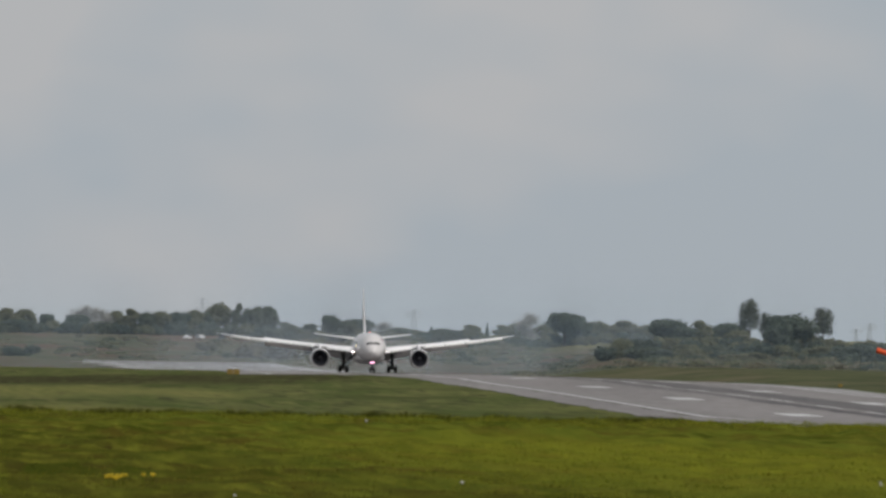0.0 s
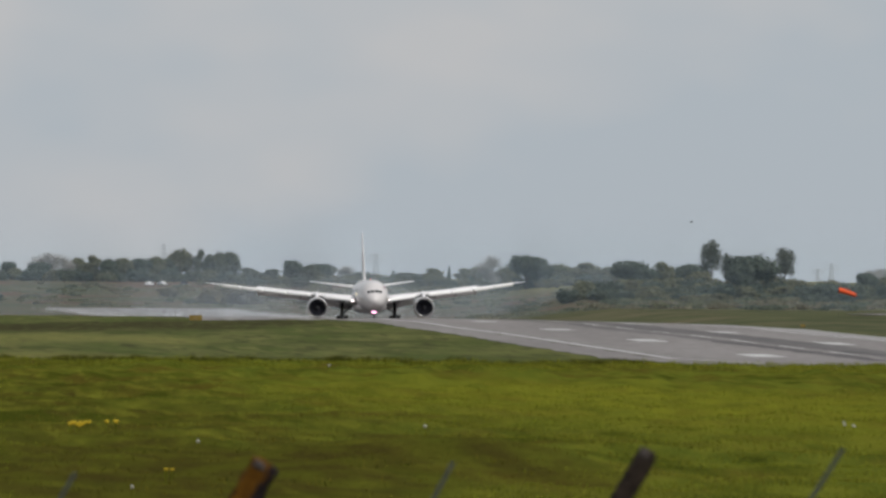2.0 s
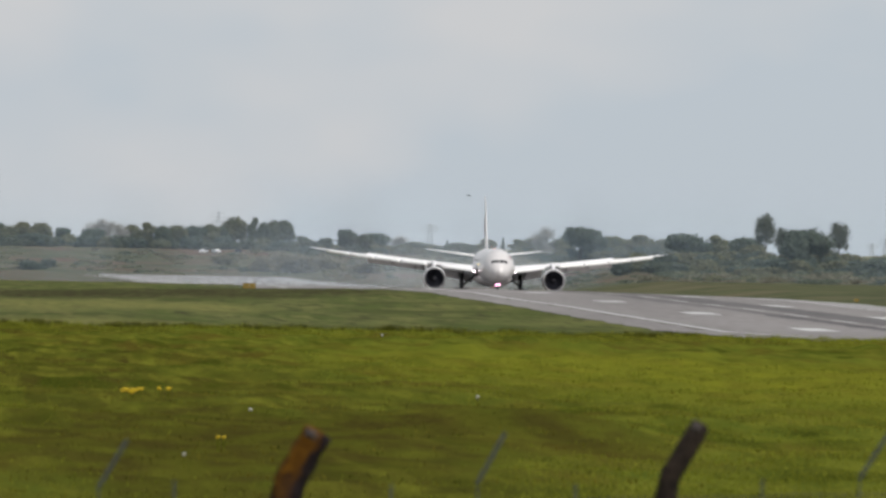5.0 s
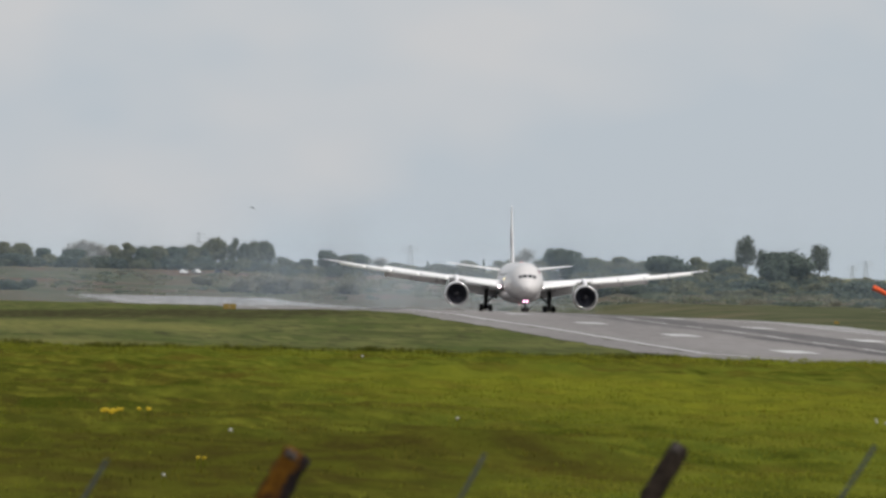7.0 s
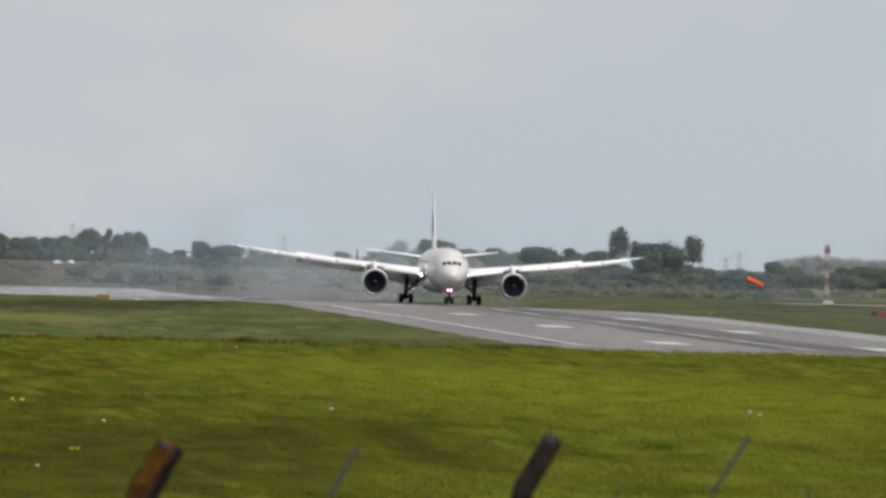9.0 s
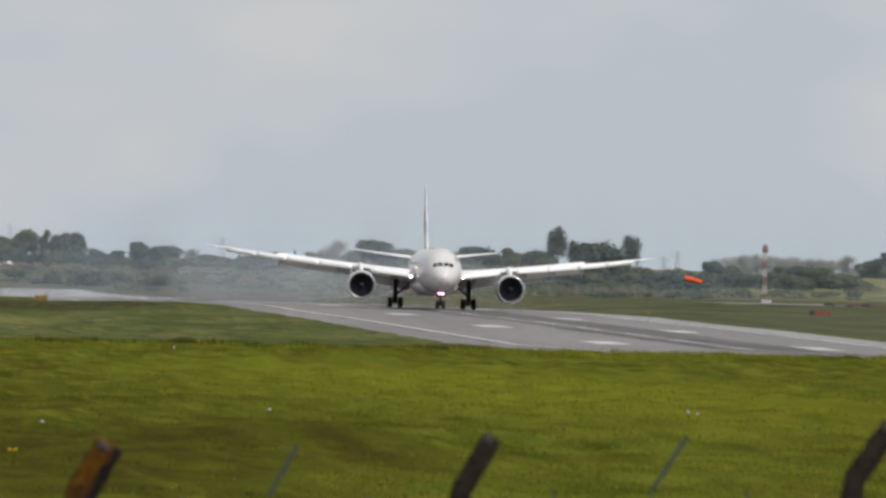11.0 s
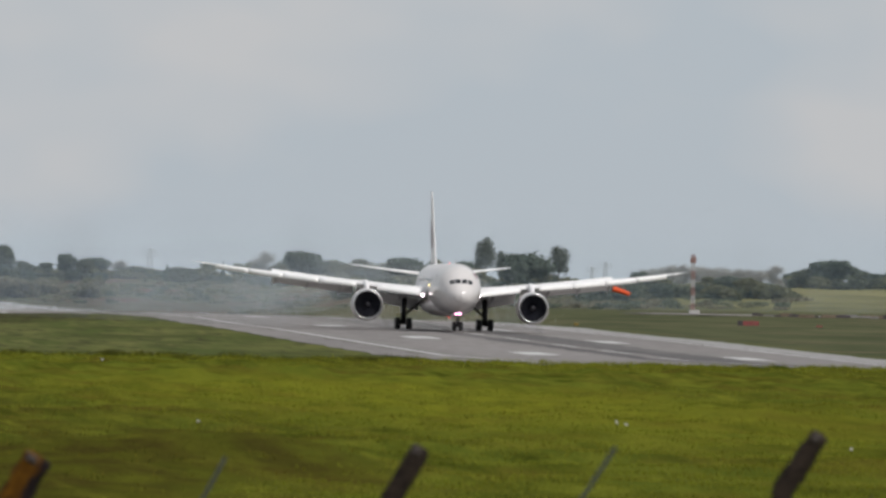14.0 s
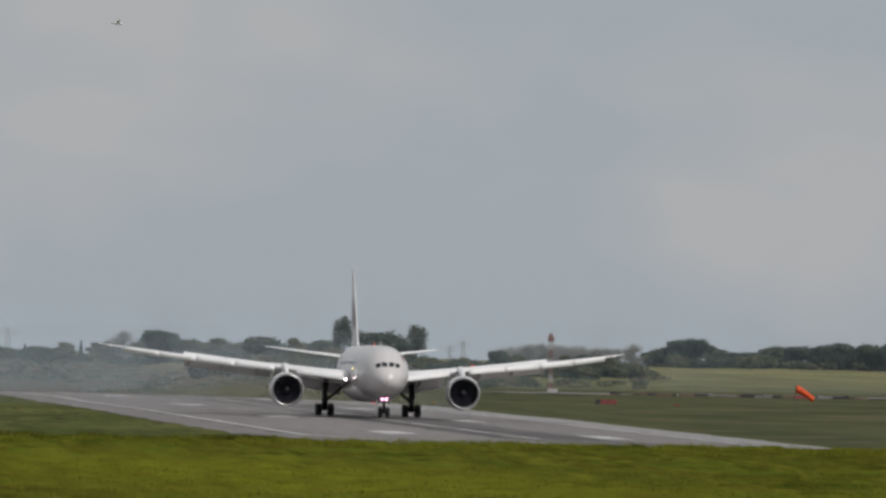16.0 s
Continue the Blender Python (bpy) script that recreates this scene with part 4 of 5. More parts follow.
def crown_points(rng, n, lobes, shell=0.75):
    """Points in a union of lobes (x, y, z, rx, rz), mostly near their outside."""
    pts = []
    w = np.array([l[3] ** 2 * l[4] for l in lobes])
    pick = rng.choice(len(lobes), n, p=w / w.sum())
    d = rng.normal(0, 1, (n, 3))
    d /= np.linalg.norm(d, axis=1)[:, None]
    r = shell + (1 - shell) * rng.uniform(-0.9, 1.15, n)
    stray = rng.uniform(0, 1, n) < 0.12
    r[stray] += rng.uniform(0.0, 0.35, stray.sum())
    L = np.array(lobes)[pick]
    return d, np.stack([L[:, 0] + d[:, 0] * r * L[:, 3], L[:, 1] + d[:, 1] * r * L[:, 3], L[:, 2] + d[:, 2] * r * L[:, 4]], -1)


def make_tree(seed, name, label, mat, style):
    """A tree 10 m high and about 8 m wide."""
    rng = np.random.RandomState(seed)
    tree = tagged(new(name), label, "bush" if name == "bush" else "tree")
    if style == "conifer":
        part("trunk", tube([(0, 0, -0.5), (0, 0, 9.5)], 0.25, 7, 0.1), MAT["bark"], tree)
        pts = []
        for k in range(22):
            z = 0.8 + 9.0 * k / 22
            rad = 3.9 * (1 - z / 10.3) * rng.uniform(0.75, 1.1)
            for _ in range(int(10 + 60 * (1 - z / 10.3))):
                a = rng.uniform(0, 6.28)
                q = rng.uniform(0.3, 1) ** 0.6
                pts.append((math.cos(a) * rad * q, math.sin(a) * rad * q, z - 0.4 * q))
        child(new("crown", leaf_mesh("crown", np.array(pts), 0.55, mat, rng)), tree)
        return tree
    if style == "bush":
        lobes = [(rng.uniform(-3, 3), rng.uniform(-2.5, 2.5), rng.uniform(1.5, 6.5), rng.uniform(1.6, 2.8), rng.uniform(1.8, 3.2)) for _ in range(11)]
        count, size, sh = 1500, 0.62, 0.80
        part("trunk", limbs(rng, 6, 2.5, trunk_r=0.25, count=7, low=0.1), MAT["bark"], tree)
    elif style == "low":
        lobes = [(rng.uniform(-3.2, 3.2), rng.uniform(-2.5, 2.5), rng.uniform(0.8, 5.5), rng.uniform(1.4, 2.6), rng.uniform(1.8, 3.6)) for _ in range(12)]
        count, size, sh = 620, 0.85, 0.75
        part("trunk", limbs(rng, 6, 2.5, trunk_r=0.2, count=4, low=0.1), MAT["bark"], tree)
    elif style == "round":
        lobes = [(0, 0, 6.2, 2.6, 2.8)] + [(math.cos(a) * rng.uniform(1.2, 2.3), math.sin(a) * rng.uniform(1.2, 2.3), rng.uniform(3.4, 7.6), rng.uniform(1.2, 2.0), rng.uniform(1.1, 1.9)) for a in rng.uniform(0, 6.28, 11)]
        count, size, sh = 3800, 0.38, 0.82
        part("trunk", limbs(rng, 9, 3.2, trunk_r=0.30), MAT["bark"], tree)
    elif style == "oval":
        lobes = [(rng.uniform(-1.5, 1.5), rng.uniform(-1.5, 1.5), z, rng.uniform(1.5, 2.4) * (1.15 - abs(z - 5.2) / 8), rng.uniform(1.0, 1.7)) for z in np.linspace(2.4, 8.6, 11)]
        count, size, sh = 3400, 0.36, 0.80
        part("trunk", limbs(rng, 9.5, 3.0, trunk_r=0.24), MAT["bark"], tree)
    elif style == "airy":
        side = rng.choice([-1, 1])
        lobes = [(0, 0, 7.9, 2.3, 1.8), (0.3, 0.6, 6.8, 2.7, 1.6), (-0.8, -0.6, 6.0, 2.2, 1.4), (0.9, 0.8, 5.2, 1.7, 1.2), (2.7 * side, 0.4, 5.2, 1.5, 1.4), (3.3 * side, -0.8, 4.1, 1.2, 1.0), (2.2 * side, 1.6, 3.3, 1.2, 0.9),
                 (-1.9 * side, 0.6, 4.8, 1.2, 0.9), (0.5, -1.0, 8.9, 1.5, 0.9), (-1.3, 0.8, 8.0, 1.5, 1.1), (1.5, 0.4, 7.6, 1.6, 1.1), (-2.2, -0.6, 6.6, 0.9, 0.7), (2.3, 0.3, 8.4, 0.8, 0.6)]
        count, size, sh = 3000, 0.25, 0.55
        part("trunk", limbs(rng, 9.8, 3.0, lean=0.4, trunk_r=0.26, count=13, low=0.25), MAT["bark"], tree)
    else:                                                   # bare twigs
        lobes = [(rng.uniform(-1.8, 1.8), rng.uniform(-1.8, 1.8), z, rng.uniform(1.9, 2.7) * (1.1 - abs(z - 5.5) / 9), 1.8) for z in np.linspace(1.5, 8.3, 12)]
        count, size, sh = 3400, 0.34, 0.45
        part("trunk", limbs(rng, 9.6, 3.4, trunk_r=0.22, count=16), MAT["leaf_d"], tree)
    ways, pts = crown_points(rng, count, lobes, sh)
    pts[:, 2] = np.clip(pts[:, 2], 0.1, 9.9)
    flat = 0.25 if style == "twigs" else 0.6
    child(new("crown", leaf_mesh("crown", pts, size, mat, rng, flat, ways)), tree)
    return tree


# places: bearing and rise of the top in thousandths, width in metres, distance in metres, kind
FAR_WOOD = [
    (15.81, 3.06, 10.0, 4000, "b"), (17.46, 3.15, 9.6, 4000, "b"), (19.47, 2.74, 6.0, 4000, "c"),
    (21.17, 2.58, 2.6, 4000, "f"), (23.05, 3.42, 11.6, 4000, "d"), (22.22, 2.70, 8.0, 4000, "c"),
    (24.46, 3.05, 8.0, 4000, "d"), (25.56, 3.13, 7.6, 4000, "b"), (26.96, 3.21, 7.2, 4000, "b"),
    (28.31, 3.04, 7.2, 4000, "a"), (29.46, 3.16, 9.2, 4000, "b"), (31.06, 3.15, 8.0, 4000, "c"),
    (32.46, 3.33, 7.6, 4000, "b"), (34.64, 4.03, 9.6, 4000, "b"), (36.20, 3.76, 4.8, 4000, "a"),
    (37.20, 3.53, 5.6, 4000, "a"), (37.95, 3.75, 5.2, 4000, "a"), (38.95, 3.77, 9.2, 4000, "a"),
    (33.57, 2.95, 8.0, 4000, "a"), (16.58, 2.18, 12.0, 4000, "c"),
    (8.9, 2.9, 9.0, 4000, "b"), (10.4, 2.8, 8.6, 4000, "c"), (12.0, 3.0, 9.2, 4000, "b"), (13.4, 2.9, 8.4, 4000, "a"), (14.6, 2.8, 8.0, 4000, "b"),
]
MIDDLE_TREES = [
    (40.83, 2.21, 8.6, 3900, "a"), (42.59, 2.10, 9.8, 3900, "a"), (44.57, 3.04, 7.0, 3900, "c"),
    (46.18, 2.63, 7.8, 3900, "a"), (47.32, 2.75, 8.6, 3900, "c"), (49.18, 2.44, 8.6, 3900, "d"),
    (50.59, 2.02, 9.8, 3900, "a"), (53.44, 2.19, 2.7, 3900, "f"), (54.59, 2.01, 9.8, 3900, "a"),
    (56.99, 2.31, 9.0, 3900, "b"), (58.38, 2.54, 2.3, 3900, "f"), (59.84, 2.33, 7.8, 3900, "b"),
    (60.83, 2.55, 7.8, 3900, "b"), (51.84, 1.85, 7.8, 3900, "b"),
]
RUNWAY_TREES = [
    (62.22, 3.28, 9.6, 3800, "d"), (63.58, 2.51, 9.5, 3800, "b"), (65.21, 3.54, 12.1, 3800, "c"),
    (66.57, 2.97, 7.6, 3800, "c"), (68.08, 2.81, 9.9, 3800, "b"), (69.49, 2.44, 7.6, 3800, "b"),
    (70.58, 2.81, 11.3, 3800, "b"), (72.58, 2.60, 9.5, 3800, "b"), (74.42, 3.14, 9.9, 2750, "c"),
    (77.33, 2.86, 6.6, 2750, "b"), (76.09, 2.48, 6.9, 2750, "c"), (79.68, 2.86, 9.1, 2750, "c"),
    (81.63, 5.15, 6.3, 2750, "t"), (82.96, 3.93, 4.1, 2750, "t"), (85.31, 3.68, 12.1, 2750, "c"),
    (88.10, 4.49, 6.1, 2750, "t"), (84.18, 2.96, 6.9, 2750, "c"), (80.60, 2.13, 9.6, 2750, "b"),
    (86.60, 2.01, 9.1, 2750, "b"),
]
MAST_TREES = [
    (89.59, 1.06, 6.9, 2750, "c"), (91.34, 1.20, 6.9, 2750, "c"), (93.08, 1.24, 8.2, 2750, "b"),
    (95.36, 2.24, 5.2, 2750, "c"), (94.59, 1.17, 5.5, 2750, "b"), (97.07, 1.92, 5.5, 2750, "b"),
    (101.32, 1.81, 6.3, 2750, "b"), (103.07, 2.00, 6.9, 2750, "c"), (104.82, 1.88, 6.9, 2750, "b"),
    (97.80, 2.74, 6.1, 3050, "d"), (99.15, 2.86, 5.5, 3050, "d"), (100.81, 2.70, 6.1, 3050, "d"),
    (102.31, 2.63, 5.5, 3050, "d"), (103.96, 2.57, 5.8, 3050, "d"), (107.30, 2.89, 7.0, 3050, "d"),
    (105.56, 2.50, 6.1, 3050, "d"), (95.9, 2.50, 5.0, 3070, "d"), (96.9, 2.62, 5.2, 3070, "d"), (98.4, 2.78, 5.4, 3075, "d"),
    (100.0, 2.76, 5.6, 3070, "d"), (101.6, 2.70, 5.4, 3075, "d"), (103.2, 2.60, 5.2, 3070, "d"), (104.8, 2.58, 5.6, 3070, "d"),
]
HILL_TREES = [
    (109.01, 2.43, 7.7, 3080, "c"), (110.35, 2.90, 9.2, 3080, "a"), (112.29, 3.73, 11.4, 3080, "c"),
    (114.35, 3.01, 9.2, 3080, "a"), (115.86, 2.53, 6.2, 3080, "c"), (117.26, 2.55, 6.8, 3080, "c"),
    (119.75, 3.14, 8.3, 3080, "a"), (118.36, 2.47, 6.2, 3080, "c"), (122.15, 3.18, 9.5, 3080, "c"),
    (124.24, 3.31, 8.6, 3080, "c"), (125.43, 3.53, 9.5, 3080, "c"), (127.93, 3.48, 9.2, 3080, "a"),
    (130.18, 3.62, 9.2, 3080, "c"),
]
SCRUB = [
    (73.12, 0.92, 7.9, 2620, "a"), (75.87, 1.18, 8.6, 2620, "b"),
    (78.61, 1.34, 7.9, 2620, "a"), (81.61, 1.50, 7.9, 2620, "c"), (84.12, 1.26, 7.3, 2620, "b"),
    (87.62, 1.23, 8.6, 2620, "b"), (90.11, 1.59, 7.9, 2620, "c"), (92.36, 1.64, 7.9, 2620, "c"),
    (94.36, 1.78, 6.5, 2620, "a"), (16.53, -0.02, 6.7, 3500, "c"), (18.23, 0.02, 6.0, 3500, "c"),
    (37.60, 0.80, 9.2, 3540, "p"), (40.10, 0.90, 10.0, 3500, "p"), (42.61, 0.70, 9.2, 3560, "p"),
    (46.41, 0.55, 8.0, 3480, "p"), (33.6, 0.60, 7.0, 3590, "p"),
]


# height factor for each stand, set to fit the treeline in the camera's view
LIFT = {"wood on the far bank": 1.05, "trees behind the runway end": 1.06, "trees beside the runway": 1.12, "trees behind the mast": 1.12, "trees on the hill": 1.06, "scrub below the trees": 1.02}


def build_trees():
    rng = random.Random(5)
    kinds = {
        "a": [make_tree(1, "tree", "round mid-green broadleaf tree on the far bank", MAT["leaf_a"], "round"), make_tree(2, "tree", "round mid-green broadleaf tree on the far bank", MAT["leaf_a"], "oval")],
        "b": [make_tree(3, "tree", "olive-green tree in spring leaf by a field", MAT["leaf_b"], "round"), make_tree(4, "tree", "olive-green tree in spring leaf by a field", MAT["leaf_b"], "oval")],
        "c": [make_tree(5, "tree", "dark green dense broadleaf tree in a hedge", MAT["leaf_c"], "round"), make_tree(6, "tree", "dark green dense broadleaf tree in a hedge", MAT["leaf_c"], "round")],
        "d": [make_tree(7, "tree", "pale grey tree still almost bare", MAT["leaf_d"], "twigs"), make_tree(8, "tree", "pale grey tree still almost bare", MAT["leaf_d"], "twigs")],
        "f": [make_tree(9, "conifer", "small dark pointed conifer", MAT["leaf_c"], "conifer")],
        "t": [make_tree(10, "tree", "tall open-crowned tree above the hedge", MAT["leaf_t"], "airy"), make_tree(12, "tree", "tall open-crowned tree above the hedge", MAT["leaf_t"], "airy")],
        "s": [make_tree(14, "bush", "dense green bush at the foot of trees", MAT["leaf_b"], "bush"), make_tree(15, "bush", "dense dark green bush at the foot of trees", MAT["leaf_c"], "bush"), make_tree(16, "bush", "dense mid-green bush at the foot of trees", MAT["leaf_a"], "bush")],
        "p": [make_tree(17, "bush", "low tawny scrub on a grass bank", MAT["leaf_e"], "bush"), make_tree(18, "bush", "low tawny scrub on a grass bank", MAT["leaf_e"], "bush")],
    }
    used = set()

    def plant(src, bearing, d, wide, tall, group):
        x, y = at_bearing(bearing, d)
        m = pose(x, y, height(x, y) - 0.1, 0, 0, rng.uniform(0, 360)) @ Matrix.Diagonal((wide / 7.4, wide / 7.4, tall / 10, 1))
        if src.name in used:
            ob = copy_thing(src, m @ Matrix.Diagonal((1 / src.scale.x, 1 / src.scale.y, 1 / src.scale.z, 1)))
        else:
            used.add(src.name)
            ob = src
            ob.matrix_basis = m
        tagged(ob, group=group)

    for rows, group in ((FAR_WOOD, "wood on the far bank"), (MIDDLE_TREES, "trees behind the runway end"), (RUNWAY_TREES, "trees beside the runway"),
                        (MAST_TREES, "trees behind the mast"), (HILL_TREES, "trees on the hill"), (SCRUB, "scrub below the trees")):
        for bearing, rise, wide, d, kind in rows:
            d2 = d + rng.uniform(-40, 40)
            x, y = at_bearing(bearing, d2)
            tall = EYE[2] + rise * d2 / 1000 - height(x, y)
            src = kinds["s"]["bca".index(kind)] if group.startswith("scrub") and kind != "p" else rng.choice(kinds[kind])
            plant(src, bearing, d2, wide * 1.12, max(tall, 2.0) * (1.02 if kind in "tp" else LIFT[group]), group)
    # low growth that closes the gaps
    for b0, b1, d, n, t0, t1, kind in ((8, 41, 3960, 46, 3.5, 6.0, "s"), (40, 64, 3850, 30, 3.0, 5.0, "s"), (69, 96, 2720, 40, 2.6, 5.6, "s"), (94, 109, 2720, 20, 2.5, 5.0, "s"), (107, 133, 3060, 28, 3.0, 5.0, "s"),
                                     (61, 74, 3780, 20, 3.0, 5.0, "s"), (72, 96, 2610, 26, 1.6, 3.2, "s")):
        for k in range(n):
            plant(rng.choice(kinds[kind]), b0 + (b1 - b0) * (k + rng.uniform(0.1, 0.9)) / n, d + rng.uniform(-30, 30), rng.uniform(4.5, 8), rng.uniform(t0, t1), "low growth along the fields")


def build_scattered_scrub():
    """Low scrub on the banks: more bushes than one could count, in three tones."""
    rng = np.random.RandomState(44)
    pts, ways = {0: [], 1: [], 2: []}, {0: [], 1: [], 2: []}
    for b0, b1, d0, d1, n, t0, t1 in ((13, 36, 3440, 3840, 60, 0.5, 1.4), (35, 64, 3420, 3860, 130, 0.8, 2.6), (40, 50, 3500, 3700, 24, 1.8, 3.6), (60, 73, 2350, 3500, 60, 0.2, 0.8), (71, 98, 2380, 2640, 130, 0.3, 1.7), (95, 110, 2450, 2700, 24, 0.4, 1.3)):
        for _ in range(n):
            x, y = at_bearing(rng.uniform(b0, b1), rng.uniform(d0, d1))
            w, h = rng.uniform(1.5, 4.5), rng.uniform(t0, t1)
            lobes = [(rng.uniform(-0.7, 0.7) * w, rng.uniform(-0.7, 0.7) * w, rng.uniform(0.1, 0.6) * h, rng.uniform(0.3, 0.6) * w, rng.uniform(0.25, 0.45) * h) for _ in range(6)]
            way, p = crown_points(rng, 190, lobes, 0.7)
            p[:, 2] = np.maximum(p[:, 2], 0.02)
            k = int(rng.randint(3))
            pts[k].append(p + np.array([x, y, height(x, y)]))
            ways[k].append(way)
    for k, mat, tone in ((0, "leaf_b", "olive-green"), (1, "leaf_e", "tawny"), (2, "leaf_a", "grey-green")):
        me = leaf_mesh("scrub", np.concatenate(pts[k]), 0.34, MAT[mat], rng, 0.6, np.concatenate(ways[k]))
        tagged(new("scrub", me), "low %s scrub scattered over rough banks" % tone, "scrub", kind="stuff")


build_trees()
build_scattered_scrub()


# ---- airfield things ----
def rest(ob, x, y, turn=0.0, sink=0.0):
    ob.matrix_basis = pose(x, y, height(x, y) - sink, 0, 0, turn)
    return ob


def build_mast():
    mast = tagged(new("lattice_mast"), "slender red and white lattice mast on grass", "mast")
    bands = 7
    for k in range(bands):
        z0, z1 = 0.3 + 10.6 * k / bands, 0.3 + 10.6 * (k + 1) / bands
        bm = bmesh.new()
        def bar(p, q, r=0.045):
            t = tube([p, q], r, 5)
            me = bpy.data.meshes.new("bar")
            t.to_mesh(me)
            t.free()
            bm.from_mesh(me)
            bpy.data.meshes.remove(me)
        w = 0.29
        for sx in (-w, w):
            for sy in (-w, w):
                bar((sx, sy, z0), (sx, sy, z1), 0.07)
        for s in range(2):
            a, b = z0 + (z1 - z0) * s / 2, z0 + (z1 - z0) * (s + 1) / 2
            for p, q in (((-w, -w), (w, -w)), ((w, -w), (w, w)), ((w, w), (-w, w)), ((-w, w), (-w, -w))):
                bar((*p, a), (*q, b))
                bar((*q, a), (*p, b))
                bar((*p, b), (*q, b))
        part("mast_section", bm, MAT["mast_red"] if k % 2 == 0 else MAT["mast_white"], mast)
    part("aerial_housing", box(-0.55, 0.55, -0.25, 0.25, 9.4, 10.4, 0.08), MAT["mast_red"], mast, "faded red aerial housing")
    part("mast_foot", box(-0.6, 1.3, -0.6, 0.6, -0.2, 0.7, 0.06), MAT["mast_white"], mast, "pale equipment box at the foot")
    rest(mast, *at_bearing(99.95, 2095))


def build_windsock(bearing, d, up, droop, ln, turn):
    x, y = at_bearing(bearing, d)
    sock = tagged(new("windsock"), "bright orange windsock blown sideways on a thin pole", "windsock")
    part("pole", tube([(0, 0, -0.3), (0, 0, up + 0.4)], 0.022, 8), MAT["zinc"], sock)
    st = []
    for k in range(9):
        f = k / 8
        px, pz = ln * f, up + 0.1 - droop * f ** 1.3
        r = 0.50 - 0.16 * f + 0.02 * math.sin(f * 20)
        st.append([Vector((px + 0.12 * math.cos(a), r * math.sin(a), pz + r * math.cos(a))) for a in [2 * math.pi * q / 14 for q in range(14)]])
    cloth = part("cloth_cone", rings(st, 14, False), MAT["sock"], sock, "orange cloth cone", True)
    part("hoop", tube([(0.0, 0.5 * math.sin(a), up + 0.1 + 0.5 * math.cos(a)) for a in [2 * math.pi * q / 12 for q in range(13)]], 0.03, 6), MAT["zinc"], sock)
    rest(sock, x, y, turn)
    return cloth, up + 0.1


def build_sign(bearing, d, w, h, mats, name, label, cat, panels=1):
    x, y = at_bearing(bearing, d)
    ob = tagged(new(name), label, cat)
    step = w / panels
    for k in range(panels):
        part("panel", box(-w / 2 + k * step + 0.03, -w / 2 + (k + 1) * step - 0.03, -0.12, 0.12, 0.22, h, 0.03), MAT[mats[k % len(mats)]], ob)
    for k in range(panels + 1):
        px = -w / 2 + 0.08 + (w - 0.16) * k / panels
        part("leg", box(px - 0.04, px + 0.04, -0.05, 0.05, -0.3, 0.24, 0.01), MAT["zinc"], ob)
    rest(ob, x, y)


def build_pylon(bearing, d, top_rise, wide):
    """A lattice power pylon: four legs, braces and three cross-arms."""
    x, y = at_bearing(bearing, d)
    tall = EYE[2] + top_rise * d / 1000 - height(x, y)
    py = tagged(new("power_pylon"), "distant grey lattice power pylon with cross-arms", "pylon", group="power line on the horizon")
    r = 0.10
    def half(z):
        return wide * 0.16 * (1 - z / tall) + wide * 0.035
    for sx in (-1, 1):
        for sy in (-1, 1):
            part("leg", tube([(sx * half(0), sy * half(0), -0.5), (sx * half(tall * 0.6), sy * half(tall * 0.6), tall * 0.6), (sx * half(tall), sy * half(tall), tall)], r, 5), MAT["pylon"], py)
    for sy in (-1, 1):
        bm = bmesh.new()
        for k in range(9):
            z0, z1 = tall * k / 9, tall * (k + 1) / 9
            for sx in (-1, 1):
                t = tube([(sx * half(z0), sy * half(z0), z0), (-sx * half(z1), sy * half(z1), z1)], r * 0.7, 4)
                me = bpy.data.meshes.new("bar")
                t.to_mesh(me)
                t.free()
                bm.from_mesh(me)
                bpy.data.meshes.remove(me)
        part("bracing", bm, MAT["pylon"], py)
    for f, s in ((0.70, 0.42), (0.82, 0.50), (0.93, 0.36)):
        part("cross_arm", tube([(-wide * s, 0, tall * f), (-wide * 0.05, 0, tall * f + 0.5), (wide * 0.05, 0, tall * f + 0.5), (wide * s, 0, tall * f)], r * 1.3, 5), MAT["pylon"], py)
    rest(py, x, y)


def build_car(bearing, d, mat, label, turn, tall=1.5):
    x, y = at_bearing(bearing, d)
    car = tagged(new("parked_car"), label, "car", group="vehicles on the far bank")
    st = []
    for s, z1, w in ((-2.1, 0.75, 0.75), (-1.9, 0.95, 0.85), (-0.9, 1.0, 0.9), (-0.3, tall, 0.78), (1.2, tall, 0.78), (1.8, 1.0, 0.88), (2.1, 0.85, 0.8)):
        st.append([Vector((s, yy * w, z)) for yy, z in ((-1, 0.35), (-1, 0.85), (-0.86, z1), (0.86, z1), (1, 0.85), (1, 0.35))])
    part("body", rings(st), mat, car)
    part("windows", box(-0.35, 1.35, -0.84, 0.84, 1.02, tall - 0.1, 0.05), MAT["glass"], car)
    for sx in (-1.3, 1.3):
        for sy in (-0.78, 0.78):
            bm = turned([(-0.1, 0.2), (-0.1, 0.32), (0.1, 0.32), (0.1, 0.2)], 14)
            bmesh.ops.translate(bm, vec=(sx, sy, 0.32), verts=bm.verts[:])
            part("wheel", bm, MAT["tyre"], car)
    rest(car, x, y, turn)


